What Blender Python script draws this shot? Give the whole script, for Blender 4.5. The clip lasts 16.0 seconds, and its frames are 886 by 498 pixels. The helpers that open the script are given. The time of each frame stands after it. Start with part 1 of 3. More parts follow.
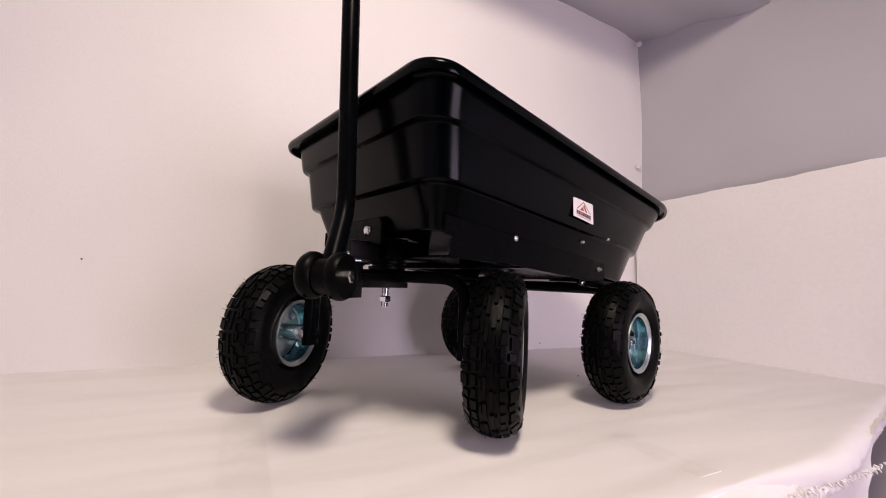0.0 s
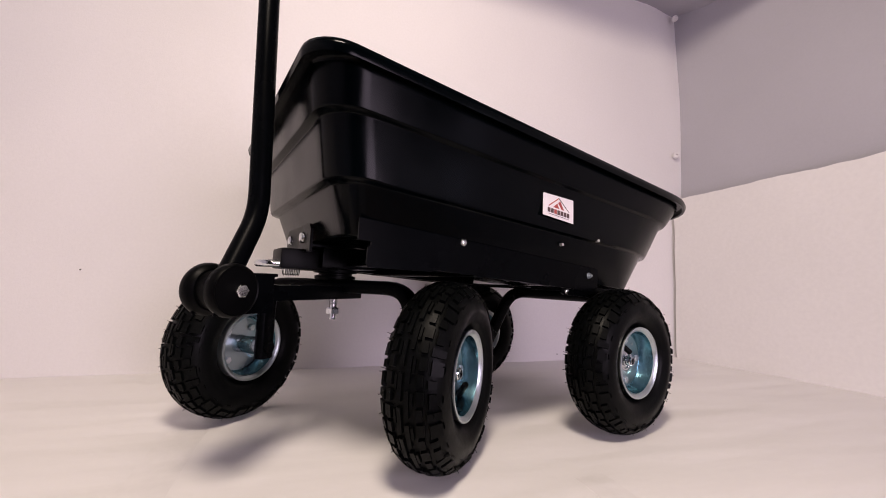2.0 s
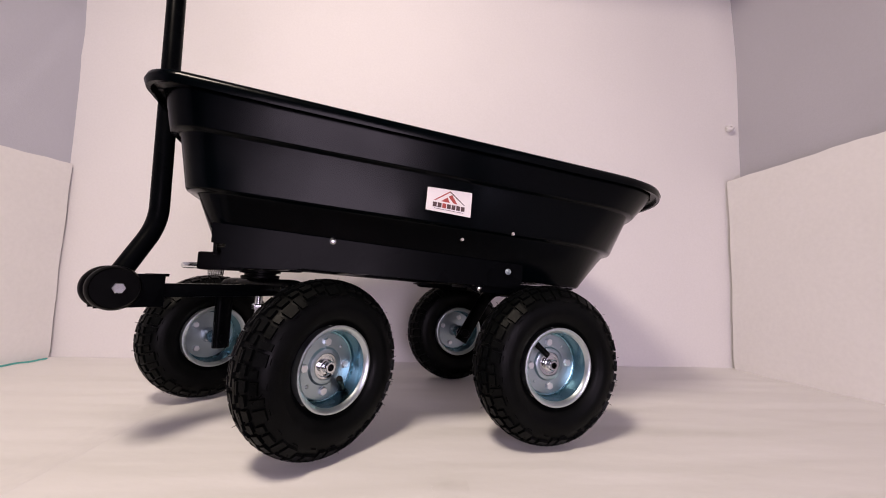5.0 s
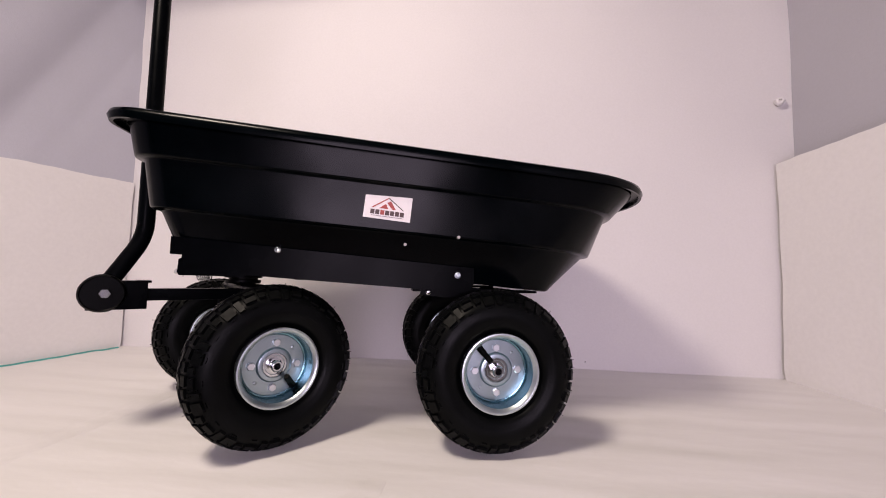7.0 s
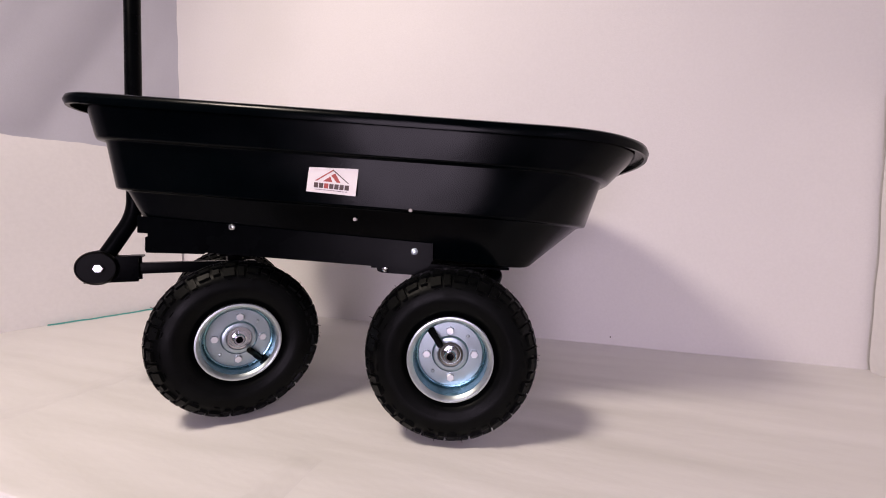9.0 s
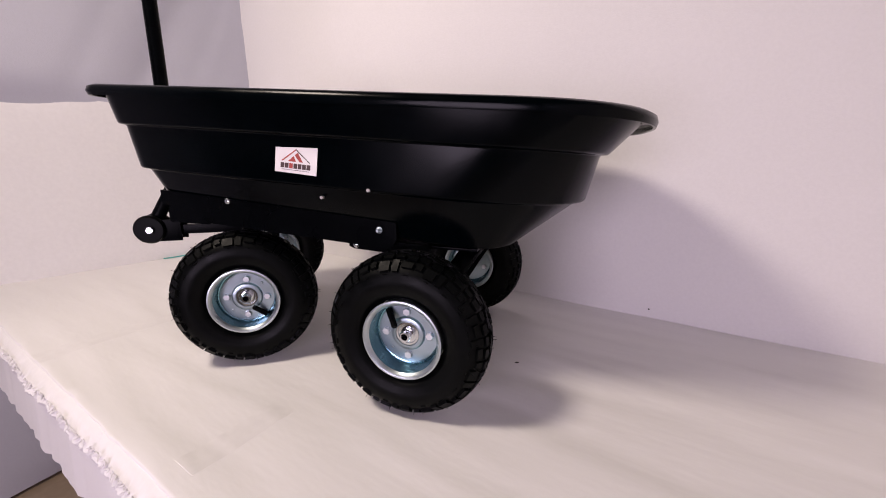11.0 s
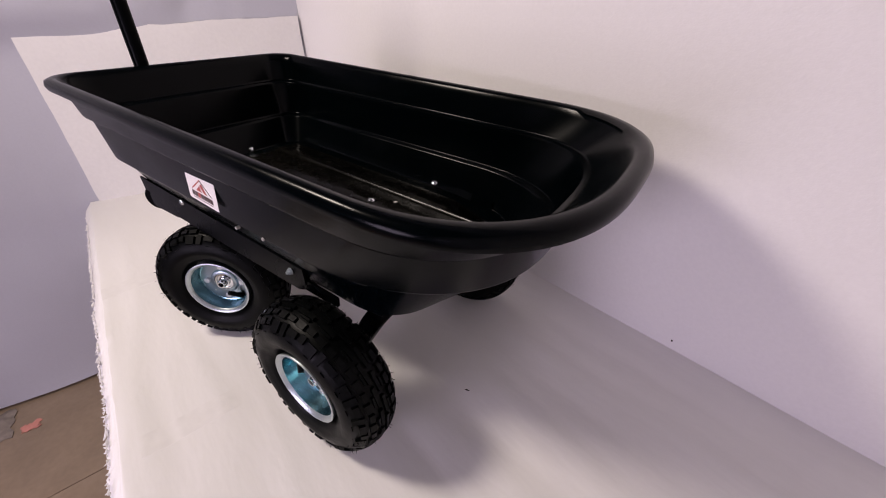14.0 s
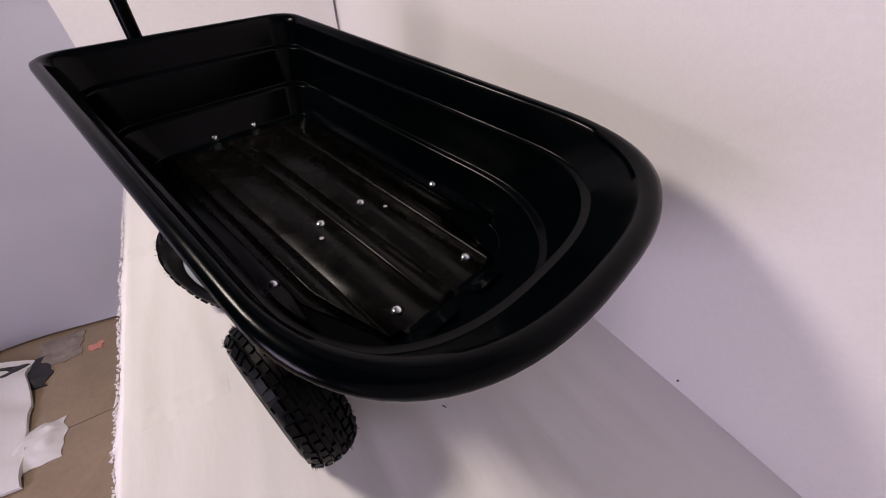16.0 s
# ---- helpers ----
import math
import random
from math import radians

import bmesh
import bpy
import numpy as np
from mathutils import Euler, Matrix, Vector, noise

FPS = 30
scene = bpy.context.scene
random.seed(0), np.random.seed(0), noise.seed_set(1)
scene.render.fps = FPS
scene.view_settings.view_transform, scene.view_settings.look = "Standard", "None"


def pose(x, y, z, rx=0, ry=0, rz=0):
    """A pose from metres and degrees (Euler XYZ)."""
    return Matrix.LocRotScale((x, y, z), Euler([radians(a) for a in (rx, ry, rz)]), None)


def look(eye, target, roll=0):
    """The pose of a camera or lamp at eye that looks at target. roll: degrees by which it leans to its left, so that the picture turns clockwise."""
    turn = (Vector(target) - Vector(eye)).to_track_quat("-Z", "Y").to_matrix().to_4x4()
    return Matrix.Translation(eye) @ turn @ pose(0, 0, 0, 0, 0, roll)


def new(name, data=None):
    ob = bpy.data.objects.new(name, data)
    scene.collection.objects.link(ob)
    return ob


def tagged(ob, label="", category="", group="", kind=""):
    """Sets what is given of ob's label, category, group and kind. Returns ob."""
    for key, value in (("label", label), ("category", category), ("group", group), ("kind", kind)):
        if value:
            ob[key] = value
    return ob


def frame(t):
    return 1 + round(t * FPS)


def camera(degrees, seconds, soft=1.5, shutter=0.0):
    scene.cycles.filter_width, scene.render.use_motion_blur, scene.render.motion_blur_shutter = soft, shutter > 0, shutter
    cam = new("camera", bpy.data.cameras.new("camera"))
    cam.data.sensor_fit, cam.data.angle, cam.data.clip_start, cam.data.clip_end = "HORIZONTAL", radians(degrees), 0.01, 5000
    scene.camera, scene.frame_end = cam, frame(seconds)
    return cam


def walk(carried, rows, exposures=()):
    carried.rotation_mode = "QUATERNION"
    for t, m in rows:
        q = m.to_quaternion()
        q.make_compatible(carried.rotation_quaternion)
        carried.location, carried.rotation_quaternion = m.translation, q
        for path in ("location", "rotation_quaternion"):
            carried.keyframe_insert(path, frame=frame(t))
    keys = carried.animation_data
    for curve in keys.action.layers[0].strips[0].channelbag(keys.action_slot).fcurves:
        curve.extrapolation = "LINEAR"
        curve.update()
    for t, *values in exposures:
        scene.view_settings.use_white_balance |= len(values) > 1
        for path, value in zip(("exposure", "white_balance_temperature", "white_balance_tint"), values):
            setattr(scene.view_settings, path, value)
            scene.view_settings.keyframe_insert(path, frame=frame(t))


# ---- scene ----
cam = camera(99.0, 16.0, soft=1.0)
PATH = [
    (0, (-0.83, -0.555, 0.226), (0.503, 0.924, 0.412), 2.6),
    (0.5, (-0.793, -0.565, 0.232), (0.499, 0.95, 0.417), 2.6),
    (1, (-0.748, -0.577, 0.239), (0.489, 0.983, 0.427), 2.4),
    (1.5, (-0.705, -0.587, 0.246), (0.474, 1.018, 0.431), 2.3),
    (2, (-0.659, -0.602, 0.246), (0.461, 1.046, 0.431), 2.3),
    (2.5, (-0.617, -0.619, 0.245), (0.447, 1.064, 0.431), 2.2),
    (3, (-0.571, -0.64, 0.249), (0.427, 1.084, 0.429), 2.2),
    (3.5, (-0.525, -0.662, 0.249), (0.401, 1.102, 0.43), 2.1),
    (4, (-0.472, -0.692, 0.243), (0.362, 1.117, 0.423), 2.0),
    (6.5, (-0.229, -0.803, 0.27), (0.171, 1.15, 0.42), 1.5),
    (7, (-0.18, -0.806, 0.272), (0.127, 1.166, 0.408), 1.4),
    (7.5, (-0.139, -0.801, 0.282), (0.087, 1.184, 0.365), 1.3),
    (8, (-0.092, -0.791, 0.287), (0.038, 1.204, 0.317), 1.2),
    (8.5, (-0.045, -0.777, 0.294), (-0.011, 1.222, 0.266), 1.0),
    (9, (0.007, -0.763, 0.305), (-0.067, 1.233, 0.205), 0.9),
    (9.5, (0.054, -0.749, 0.316), (-0.139, 1.234, 0.139), 0.8),
    (10, (0.102, -0.736, 0.331), (-0.213, 1.22, 0.059), 0.6),
    (12.5, (0.321, -0.593, 0.482), (-0.546, 1.032, -0.298), -0.3),
    (13, (0.345, -0.539, 0.516), (-0.577, 1.002, -0.363), -0.5),
    (13.5, (0.359, -0.481, 0.546), (-0.599, 0.983, -0.424), -0.8),
    (14, (0.366, -0.42, 0.577), (-0.604, 0.968, -0.488), -0.9),
    (14.5, (0.367, -0.368, 0.604), (-0.612, 0.934, -0.557), -1.1),
    (15, (0.366, -0.329, 0.622), (-0.624, 0.888, -0.618), -1.1),
    (15.5, (0.369, -0.295, 0.639), (-0.647, 0.845, -0.653), -1.5),
    (16, (0.37, -0.261, 0.653), (-0.67, 0.817, -0.673), -1.5),
]
walk(cam, [(t, look(eye, target, roll)) for t, eye, target, roll in PATH],
     exposures=[(0, -0.17, 6650, 11), (4, -0.20, 6600, 11), (9, -0.21, 6480, 11), (13, -0.20, 6330, 11), (16, -0.22, 6200, 11)])

# ---- world and lamps ----
world = bpy.data.worlds.new("world")
scene.world = world
world.use_nodes = True
world.node_tree.nodes["Background"].inputs[0].default_value = (0.55, 0.62, 0.80, 1)
world.node_tree.nodes["Background"].inputs[1].default_value = 0.15


def area_lamp(name, eye, target, size, watts, colour):
    data = bpy.data.lights.new(name, "AREA")
    data.shape, data.size, data.energy, data.color = "DISK", size, watts, colour
    ob = new(name, data)
    ob.matrix_world = look(eye, target)
    return ob


area_lamp("key_lamp", (-0.80, -0.74, 1.42), (0.0, -0.05, 0.15), 0.32, 22.5, (1.0, 0.85, 0.73))
# added low fill from the front, in place of bounce reaching under the cart
area_lamp("front_fill", (-0.28, -1.85, 0.34), (-0.15, 0.2, 0.2), 0.8, 18.0, (0.96, 0.79, 1.0))
area_lamp("room_lamp", (0.85, -1.60, 0.50), (-0.15, 0.2, 0.15), 0.6, 6.0, (0.72, 0.68, 1.0))


# ---- materials ----
def material(name, base, rough=0.5, metal=0.0, grain=0.0, grain_scale=60.0, stain=0.0, stain_scale=4.0, bump=0.0, bump_scale=120.0,
             rough_var=0.0, coat=0.0, spec=0.5, stretch=(1, 1, 1), per_object=0.0):
    m = bpy.data.materials.new(name)
    m.use_nodes = True
    nt = m.node_tree
    b = nt.nodes["Principled BSDF"]
    b.inputs["Metallic"].default_value = metal
    b.inputs["Specular IOR Level"].default_value = spec
    b.inputs["Coat Weight"].default_value = coat
    b.inputs["Coat Roughness"].default_value = 0.12
    co = nt.nodes.new("ShaderNodeTexCoord")
    mp = nt.nodes.new("ShaderNodeMapping")
    mp.inputs["Scale"].default_value = stretch
    nt.links.new(co.outputs["Object"], mp.inputs["Vector"])

    def noise_node(scale, detail=5.0):
        n = nt.nodes.new("ShaderNodeTexNoise")
        n.inputs["Scale"].default_value, n.inputs["Detail"].default_value = scale, detail
        nt.links.new(mp.outputs["Vector"], n.inputs["Vector"])
        return n.outputs["Fac"]

    def ramp(source, low, high):
        r = nt.nodes.new("ShaderNodeMapRange")
        r.inputs["From Min"].default_value, r.inputs["From Max"].default_value = 0.3, 0.7
        r.inputs["To Min"].default_value, r.inputs["To Max"].default_value = low, high
        nt.links.new(source, r.inputs["Value"])
        return r.outputs["Result"]

    def times(a, c):
        x = nt.nodes.new("ShaderNodeMath")
        x.operation = "MULTIPLY"
        nt.links.new(a, x.inputs[0])
        nt.links.new(c, x.inputs[1])
        return x.outputs[0]

    fine = ramp(noise_node(grain_scale), 1 - grain, 1 + grain)
    wide = ramp(noise_node(stain_scale, 3.0), 1 - stain, 1 + stain)
    both = times(fine, wide)
    if per_object:
        info = nt.nodes.new("ShaderNodeObjectInfo")
        r = nt.nodes.new("ShaderNodeMapRange")
        r.inputs["To Min"].default_value, r.inputs["To Max"].default_value = 1 - per_object, 1 + per_object
        nt.links.new(info.outputs["Random"], r.inputs["Value"])
        both = times(both, r.outputs["Result"])
    vm = nt.nodes.new("ShaderNodeVectorMath")
    vm.operation = "SCALE"
    vm.inputs[0].default_value = base
    nt.links.new(both, vm.inputs["Scale"])
    nt.links.new(vm.outputs[0], b.inputs["Base Color"])
    nt.links.new(ramp(noise_node(stain_scale * 3), max(0.02, rough - rough_var), min(1, rough + rough_var)), b.inputs["Roughness"])
    if bump:
        bn = nt.nodes.new("ShaderNodeBump")
        bn.inputs["Strength"].default_value, bn.inputs["Distance"].default_value = 1.0, bump
        nt.links.new(noise_node(bump_scale), bn.inputs["Height"])
        nt.links.new(bn.outputs["Normal"], b.inputs["Normal"])
    return m


PLASTIC = material("black_moulded_plastic", (0.0005, 0.0012, 0.0017), 0.20, spec=0.085, grain=0.15, stain=0.2, bump=0.00005, bump_scale=260, rough_var=0.06)
# scuffed floor of the same plastic, base lifted and warmed for its sheen
SCUFFED_SHEEN = material("scuffed_sheen_plastic", (0.0022, 0.0020, 0.0016), 0.26, spec=0.15, grain=0.25, grain_scale=160, stain=0.3, stain_scale=9, bump=0.00004, bump_scale=300, rough_var=0.08)
STEEL = material("black_powder_coat", (0.0012, 0.0015, 0.0020), 0.28, spec=0.035, grain=0.2, stain=0.2, bump=0.00006, bump_scale=500, rough_var=0.06)
RUBBER = material("black_rubber", (0.0013, 0.0016, 0.0017), 0.42, spec=0.08, grain=0.25, stain=0.3, stain_scale=12, bump=0.00025, bump_scale=300, rough_var=0.1)
HARD_PLASTIC = material("black_hard_plastic", (0.0009, 0.0010, 0.0012), 0.40, spec=0.07, grain=0.2, stain=0.1, bump=0.0001, bump_scale=400)
TEAL_ZINC = material("blue_chromated_steel", (0.20, 0.37, 0.43), 0.24, metal=1.0, grain=0.03, stain=0.05, stain_scale=18, rough_var=0.05)
DISC_ZINC = material("dull_zinc_plate", (0.42, 0.50, 0.54), 0.36, metal=1.0, grain=0.03, stain=0.05, stain_scale=18, rough_var=0.05)
ZINC = material("zinc_plated_steel", (0.52, 0.58, 0.60), 0.38, metal=1.0, grain=0.05, grain_scale=300, stain=0.06, stain_scale=18, rough_var=0.06)
CHROME = material("bright_steel", (0.72, 0.74, 0.76), 0.16, metal=1.0, grain=0.04, stain=0.05, rough_var=0.05)
BOLT = material("pale_zinc_bolt", (0.82, 0.84, 0.86), 0.42, metal=1.0, grain=0.04, stain=0.05, rough_var=0.05)
FOAM = material("white_foam", (0.80, 0.785, 0.77), 0.85, grain=0.02, grain_scale=90, stain=0.02, stain_scale=3, bump=0.0004, bump_scale=60)
FOAM_FLOOR = material("white_foam_sheet", (0.80, 0.785, 0.77), 0.75, grain=0.006, grain_scale=60, stain=0.015, stain_scale=5, bump=0.0007, bump_scale=26, stretch=(0.6, 1.8, 1.0))
# white cloth with shade put into its base: greyer than the backdrop
SHADED_CLOTH = material("shaded_white_cloth", (0.47, 0.46, 0.50), 0.9, grain=0.015, grain_scale=150, stain=0.04, stain_scale=2, bump=0.0004, bump_scale=300)
# white cloth whose grey-blue base holds the cool shade of the left side
SHADED_LEFT_CLOTH = material("shaded_left_cloth", (0.50, 0.50, 0.56), 0.9, grain=0.015, grain_scale=150, stain=0.05, stain_scale=2, bump=0.0004, bump_scale=300)
# near-black for the shade below the left cloth's hem
HEM_SHADE = material("hem_shade_dark", (0.03, 0.03, 0.035), 0.35, grain=0.2, bump=0.004, bump_scale=25)
WRAP = material("clear_plastic_wrap", (0.28, 0.24, 0.20), 0.18, grain=0.1, stain=0.2, stain_scale=20, bump=0.004, bump_scale=40)
PINK = material("pink_paper", (0.70, 0.30, 0.24), 0.7, grain=0.05)
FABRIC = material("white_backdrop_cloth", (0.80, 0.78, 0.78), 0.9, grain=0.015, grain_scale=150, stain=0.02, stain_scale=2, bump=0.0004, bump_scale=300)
TAPE = material("clear_tape", (0.782, 0.766, 0.750), 0.52, grain=0.015, stain=0.02, stain_scale=30, bump=0.0004, bump_scale=40)
TEAL = material("teal_tape", (0.10, 0.42, 0.38), 0.6, grain=0.1)
TILE = material("beige_floor_tile", (0.33, 0.25, 0.17), 0.35, grain=0.06, stain=0.10, stain_scale=6, per_object=0.05, bump=0.0003, bump_scale=30)
GROUT = material("dark_grout", (0.10, 0.08, 0.06), 0.9, grain=0.2)
# near-black for the unseen room shell: the room's dimness is in the colour
WALL = material("unseen_room_shell", (0.07, 0.075, 0.09), 0.8, grain=0.03, stain=0.04)
WOOD = material("table_board", (0.35, 0.25, 0.16), 0.6, grain=0.15, stain=0.1, stretch=(1, 12, 1))
STICKER = material("white_sticker", (0.80, 0.77, 0.77), 0.45, grain=0.02)
RED = material("dark_red_print", (0.36, 0.06, 0.05), 0.5, grain=0.05)
INK = material("dark_brown_print", (0.07, 0.04, 0.04), 0.5, grain=0.05)
DEBRIS = material("dark_debris", (0.05, 0.045, 0.04), 0.7, grain=0.2)
# pale grey painted for light that shows through the drain holes
HOLE_LIGHT = material("pale_hole_light", (0.42, 0.40, 0.39), 0.6, grain=0.05)


# ---- mesh helpers ----
def finish(bm, angle=38):
    bmesh.ops.recalc_face_normals(bm, faces=bm.faces[:])
    for fc in bm.faces:
        fc.smooth = True
    for e in bm.edges:
        e.smooth = not (len(e.link_faces) == 2 and e.calc_face_angle(0) > radians(angle))


def part(name, bm, mat, parent=None, label="", angle=38, m=None):
    finish(bm, angle)
    me = bpy.data.meshes.new(name)
    bm.to_mesh(me)
    bm.free()
    for mt in (mat if isinstance(mat, (list, tuple)) else (mat,)):
        me.materials.append(mt)
    ob = new(name, me)
    if parent:
        ob.parent = parent
    if m is not None:
        ob.matrix_basis = m
    return tagged(ob, label)


def share(ob, m, parent):
    """Another object on the same mesh."""
    o = ob.copy()
    scene.collection.objects.link(o)
    o.parent = parent
    o.matrix_basis = m
    return o


def add_box(bm, size, at, turn=None, bevel=0.0):
    g = bmesh.ops.create_cube(bm, size=1.0, matrix=Matrix.Translation(at) @ (turn or Matrix()) @ Matrix.Diagonal((*size, 1)))
    if bevel:
        edges = list({e for v in g["verts"] for e in v.link_edges})
        bmesh.ops.bevel(bm, geom=edges, offset=bevel, segments=2, affect="EDGES", profile=0.7)


def aim(direction):
    return Vector(direction).to_track_quat("Z", "Y").to_matrix().to_4x4()


def add_rod(bm, a, b, r, segs=20, r2=None):
    a, b = Vector(a), Vector(b)
    bmesh.ops.create_cone(bm, cap_ends=True, segments=segs, radius1=r, radius2=r if r2 is None else r2, depth=(b - a).length,
                          matrix=Matrix.Translation((a + b) / 2) @ aim(b - a))


def add_lathe(bm, profile, m=None, segs=48, close=False):
    """Spin (radius, along) pairs about the z axis of m."""
    m = m or Matrix()
    rings = []
    for r, h in profile:
        if r < 1e-6:
            rings.append([bm.verts.new(m @ Vector((0, 0, h)))])
        else:
            rings.append([bm.verts.new(m @ Vector((r * math.cos(2 * math.pi * k / segs), r * math.sin(2 * math.pi * k / segs), h))) for k in range(segs)])
    pairs = list(zip(rings, rings[1:])) + ([(rings[-1], rings[0])] if close else [])
    for p, q in pairs:
        for k in range(segs):
            n = (k + 1) % segs
            ring = [p[k % len(p)], p[n % len(p)], q[n % len(q)], q[k % len(q)]]
            ring = list(dict.fromkeys(ring))
            if len(ring) > 2:
                bm.faces.new(ring)


def add_sweep(bm, path, section, up=(0, 0, 1)):
    """A closed section (list of 2D points) along a path, with flat ends."""
    path = [Vector(p) for p in path]
    rings, up = [], Vector(up)
    for n, p in enumerate(path):
        d = (path[min(n + 1, len(path) - 1)] - path[max(n - 1, 0)]).normalized()
        side = d.cross(up)
        side = side.normalized() if side.length > 1e-4 else Vector((1, 0, 0))
        top = side.cross(d).normalized()
        rings.append([bm.verts.new(p + side * x + top * y) for x, y in section])
        up = top
    k = len(section)
    for p, q in zip(rings, rings[1:]):
        for n in range(k):
            bm.faces.new((p[n], p[(n + 1) % k], q[(n + 1) % k], q[n]))
    bm.faces.new(rings[0][::-1])
    bm.faces.new(rings[-1])


def circle(r, n=18, ry=None):
    return [(r * math.cos(2 * math.pi * k / n), (ry or r) * math.sin(2 * math.pi * k / n)) for k in range(n)]


def rounded(path, radius, steps=6):
    """Round the inner corners of a path."""
    path = [Vector(p) for p in path]
    out = [path[0]]
    for a, b, c in zip(path, path[1:], path[2:]):
        p, q = b + (a - b).normalized() * radius, b + (c - b).normalized() * radius
        out += [(1 - t) ** 2 * p + 2 * t * (1 - t) * b + t * t * q for t in (k / steps for k in range(steps + 1))]
    return out + [path[-1]]


def add_prism(bm, outline, thick, m):
    """A flat outline (2D) given thickness along z of m."""
    lo = [bm.verts.new(m @ Vector((x, y, 0))) for x, y in outline]
    hi = [bm.verts.new(m @ Vector((x, y, thick))) for x, y in outline]
    bm.faces.new(lo[::-1])
    bm.faces.new(hi)
    for k in range(len(lo)):
        n = (k + 1) % len(lo)
        bm.faces.new((lo[k], lo[n], hi[n], hi[k]))


def add_hex(bm, at, direction, r, h, dome=True):
    m = Matrix.Translation(at) @ aim(direction)
    add_lathe(bm, [(r * 0.98, 0), (r, h * 0.15), (r, h * 0.8), (r * 0.86, h), (0, h)], m, segs=6)


def add_dome(bm, at, direction, r, h):
    m = Matrix.Translation(at) @ aim(direction)
    add_lathe(bm, [(r, 0), (r, h * 0.3), (r * 0.82, h * 0.72), (r * 0.5, h * 0.94), (0, h)], m, segs=16)


# ---- the booth ----
BOOTH = pose(0, 0, 0, 0, 0, -15.31)
LEFT, RIGHT, BACK, FRONT = -1.190, 0.905, 0.379, -0.485
LEFT_FLARE, RIGHT_FLARE = 0.16, 0.12
ROOM_FLOOR, TOP = -0.68, 1.435


def front_edge(u):
    """The table's front edge, which runs back a little at its far end."""
    return FRONT + 0.16 * max(0.0, u - 0.16)


def sheet(name, corner, du, dv, nu, nv, relief, mat, thick=0.006, label="", category="", kind="", m=BOOTH):
    """A sheet with relief: corner + a*du + b*dv, pushed along its normal by relief(a, b)."""
    corner, du, dv = Vector(corner), Vector(du), Vector(dv)
    normal = du.cross(dv).normalized()
    bm = bmesh.new()
    grids = []
    for off in (0.0, -thick):
        grids.append([[bm.verts.new(corner + du * (a / nu) + dv * (b / nv) + normal * (relief(a / nu, b / nv) + off)) for b in range(nv + 1)] for a in range(nu + 1)])
    for g, flip in zip(grids, (False, True)):
        for a in range(nu):
            for b in range(nv):
                q = (g[a][b], g[a + 1][b], g[a + 1][b + 1], g[a][b + 1])
                bm.faces.new(q[::-1] if flip else q)
    t, u = grids
    for a in range(nu):
        for b in (0, nv):
            bm.faces.new((t[a][b], t[a + 1][b], u[a + 1][b], u[a][b]))
    for b in range(nv):
        for a in (0, nu):
            bm.faces.new((t[a][b], t[a][b + 1], u[a][b + 1], u[a][b]))
    ob = part(name, bm, mat, m=m, angle=60)
    return tagged(ob, label, category, "", kind)


def n2(x, y, seed=0.0):
    return noise.noise(Vector((x, y, seed)))


def back_relief(a, b):
    edge = max(0.0, (a - 0.86) / 0.14)
    return 0.004 * n2(a * 5, b * 3, 1) + edge * b * b * 0.017 * math.sin(34 * a + 9 * b) + 0.004 * b * n2(a * 9 + b * 6, b * 4 - a * 7, 2)


sheet("wall_back", (LEFT - 0.05, BACK, -0.02), (RIGHT - LEFT + 0.1, 0, 0), (0, 0, TOP + 0.06), 90, 40, back_relief, FABRIC,
      label="white backdrop cloth stretched behind the table", category="backdrop wall", kind="structure")


def left_relief(a, b):
    v = -1.9 + a * (1.92 + BACK)
    z = ROOM_FLOOR + 0.015 + b * (TOP - ROOM_FLOOR + 0.04)
    up = min(1.0, max(0.0, (z - 0.50) / 0.10))
    d = ((v + 0.02) - (z - 0.546) / 2.08) * 0.90
    # bulge past the diagonal turns the cloth from the key lamp, so it darkens
    drape = 0.075 * (1 - math.exp(-max(0.0, -d) / 0.13))
    folds = 0.005 * math.exp(-((d - 0.125) / 0.020) ** 2) + 0.003 * math.exp(-((d - 0.20) / 0.014) ** 2) + 0.006 * math.exp(-((d + 0.16) / 0.03) ** 2)
    flare = LEFT_FLARE * min(0.95, BACK - v) * min(1.0, max(0.35, 1.0 + (z + 0.1)))
    hem = 0.035 * math.exp(-max(0.0, z - ROOM_FLOOR) / 0.05) * math.sin(7 * v + 0.6)
    return 0.008 * n2(a * 3, b * 2, 3) + up * (drape - folds) - flare + hem


sheet("wall_left", (LEFT - 0.03, -1.9, ROOM_FLOOR + 0.015), (0, 1.9 + BACK + 0.02, 0), (0, 0, TOP - ROOM_FLOOR + 0.04), 110, 60, left_relief, SHADED_LEFT_CLOTH,
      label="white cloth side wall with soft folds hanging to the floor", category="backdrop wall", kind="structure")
# right wall and roof take the greyer cloth, their shade is in the colour
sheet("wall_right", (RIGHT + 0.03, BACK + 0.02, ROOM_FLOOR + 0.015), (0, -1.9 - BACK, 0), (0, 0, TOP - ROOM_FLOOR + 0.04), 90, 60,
      lambda a, b: 0.012 * n2(a * 4, b * 3, 7) + 0.006 * n2(a * 3 + b * 5, b * 2 - a * 3, 8) - RIGHT_FLARE * min(1.0, (1.9 + BACK) * a), SHADED_CLOTH, label="white cloth side wall hanging beside the table", category="backdrop wall", kind="structure")
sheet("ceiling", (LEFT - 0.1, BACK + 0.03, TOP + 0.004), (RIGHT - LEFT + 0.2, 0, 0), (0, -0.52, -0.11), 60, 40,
      lambda a, b: 0.02 * n2(a * 3, b * 3, 9), SHADED_CLOTH, label="white cloth roof of the photo booth", category="ceiling", kind="structure")


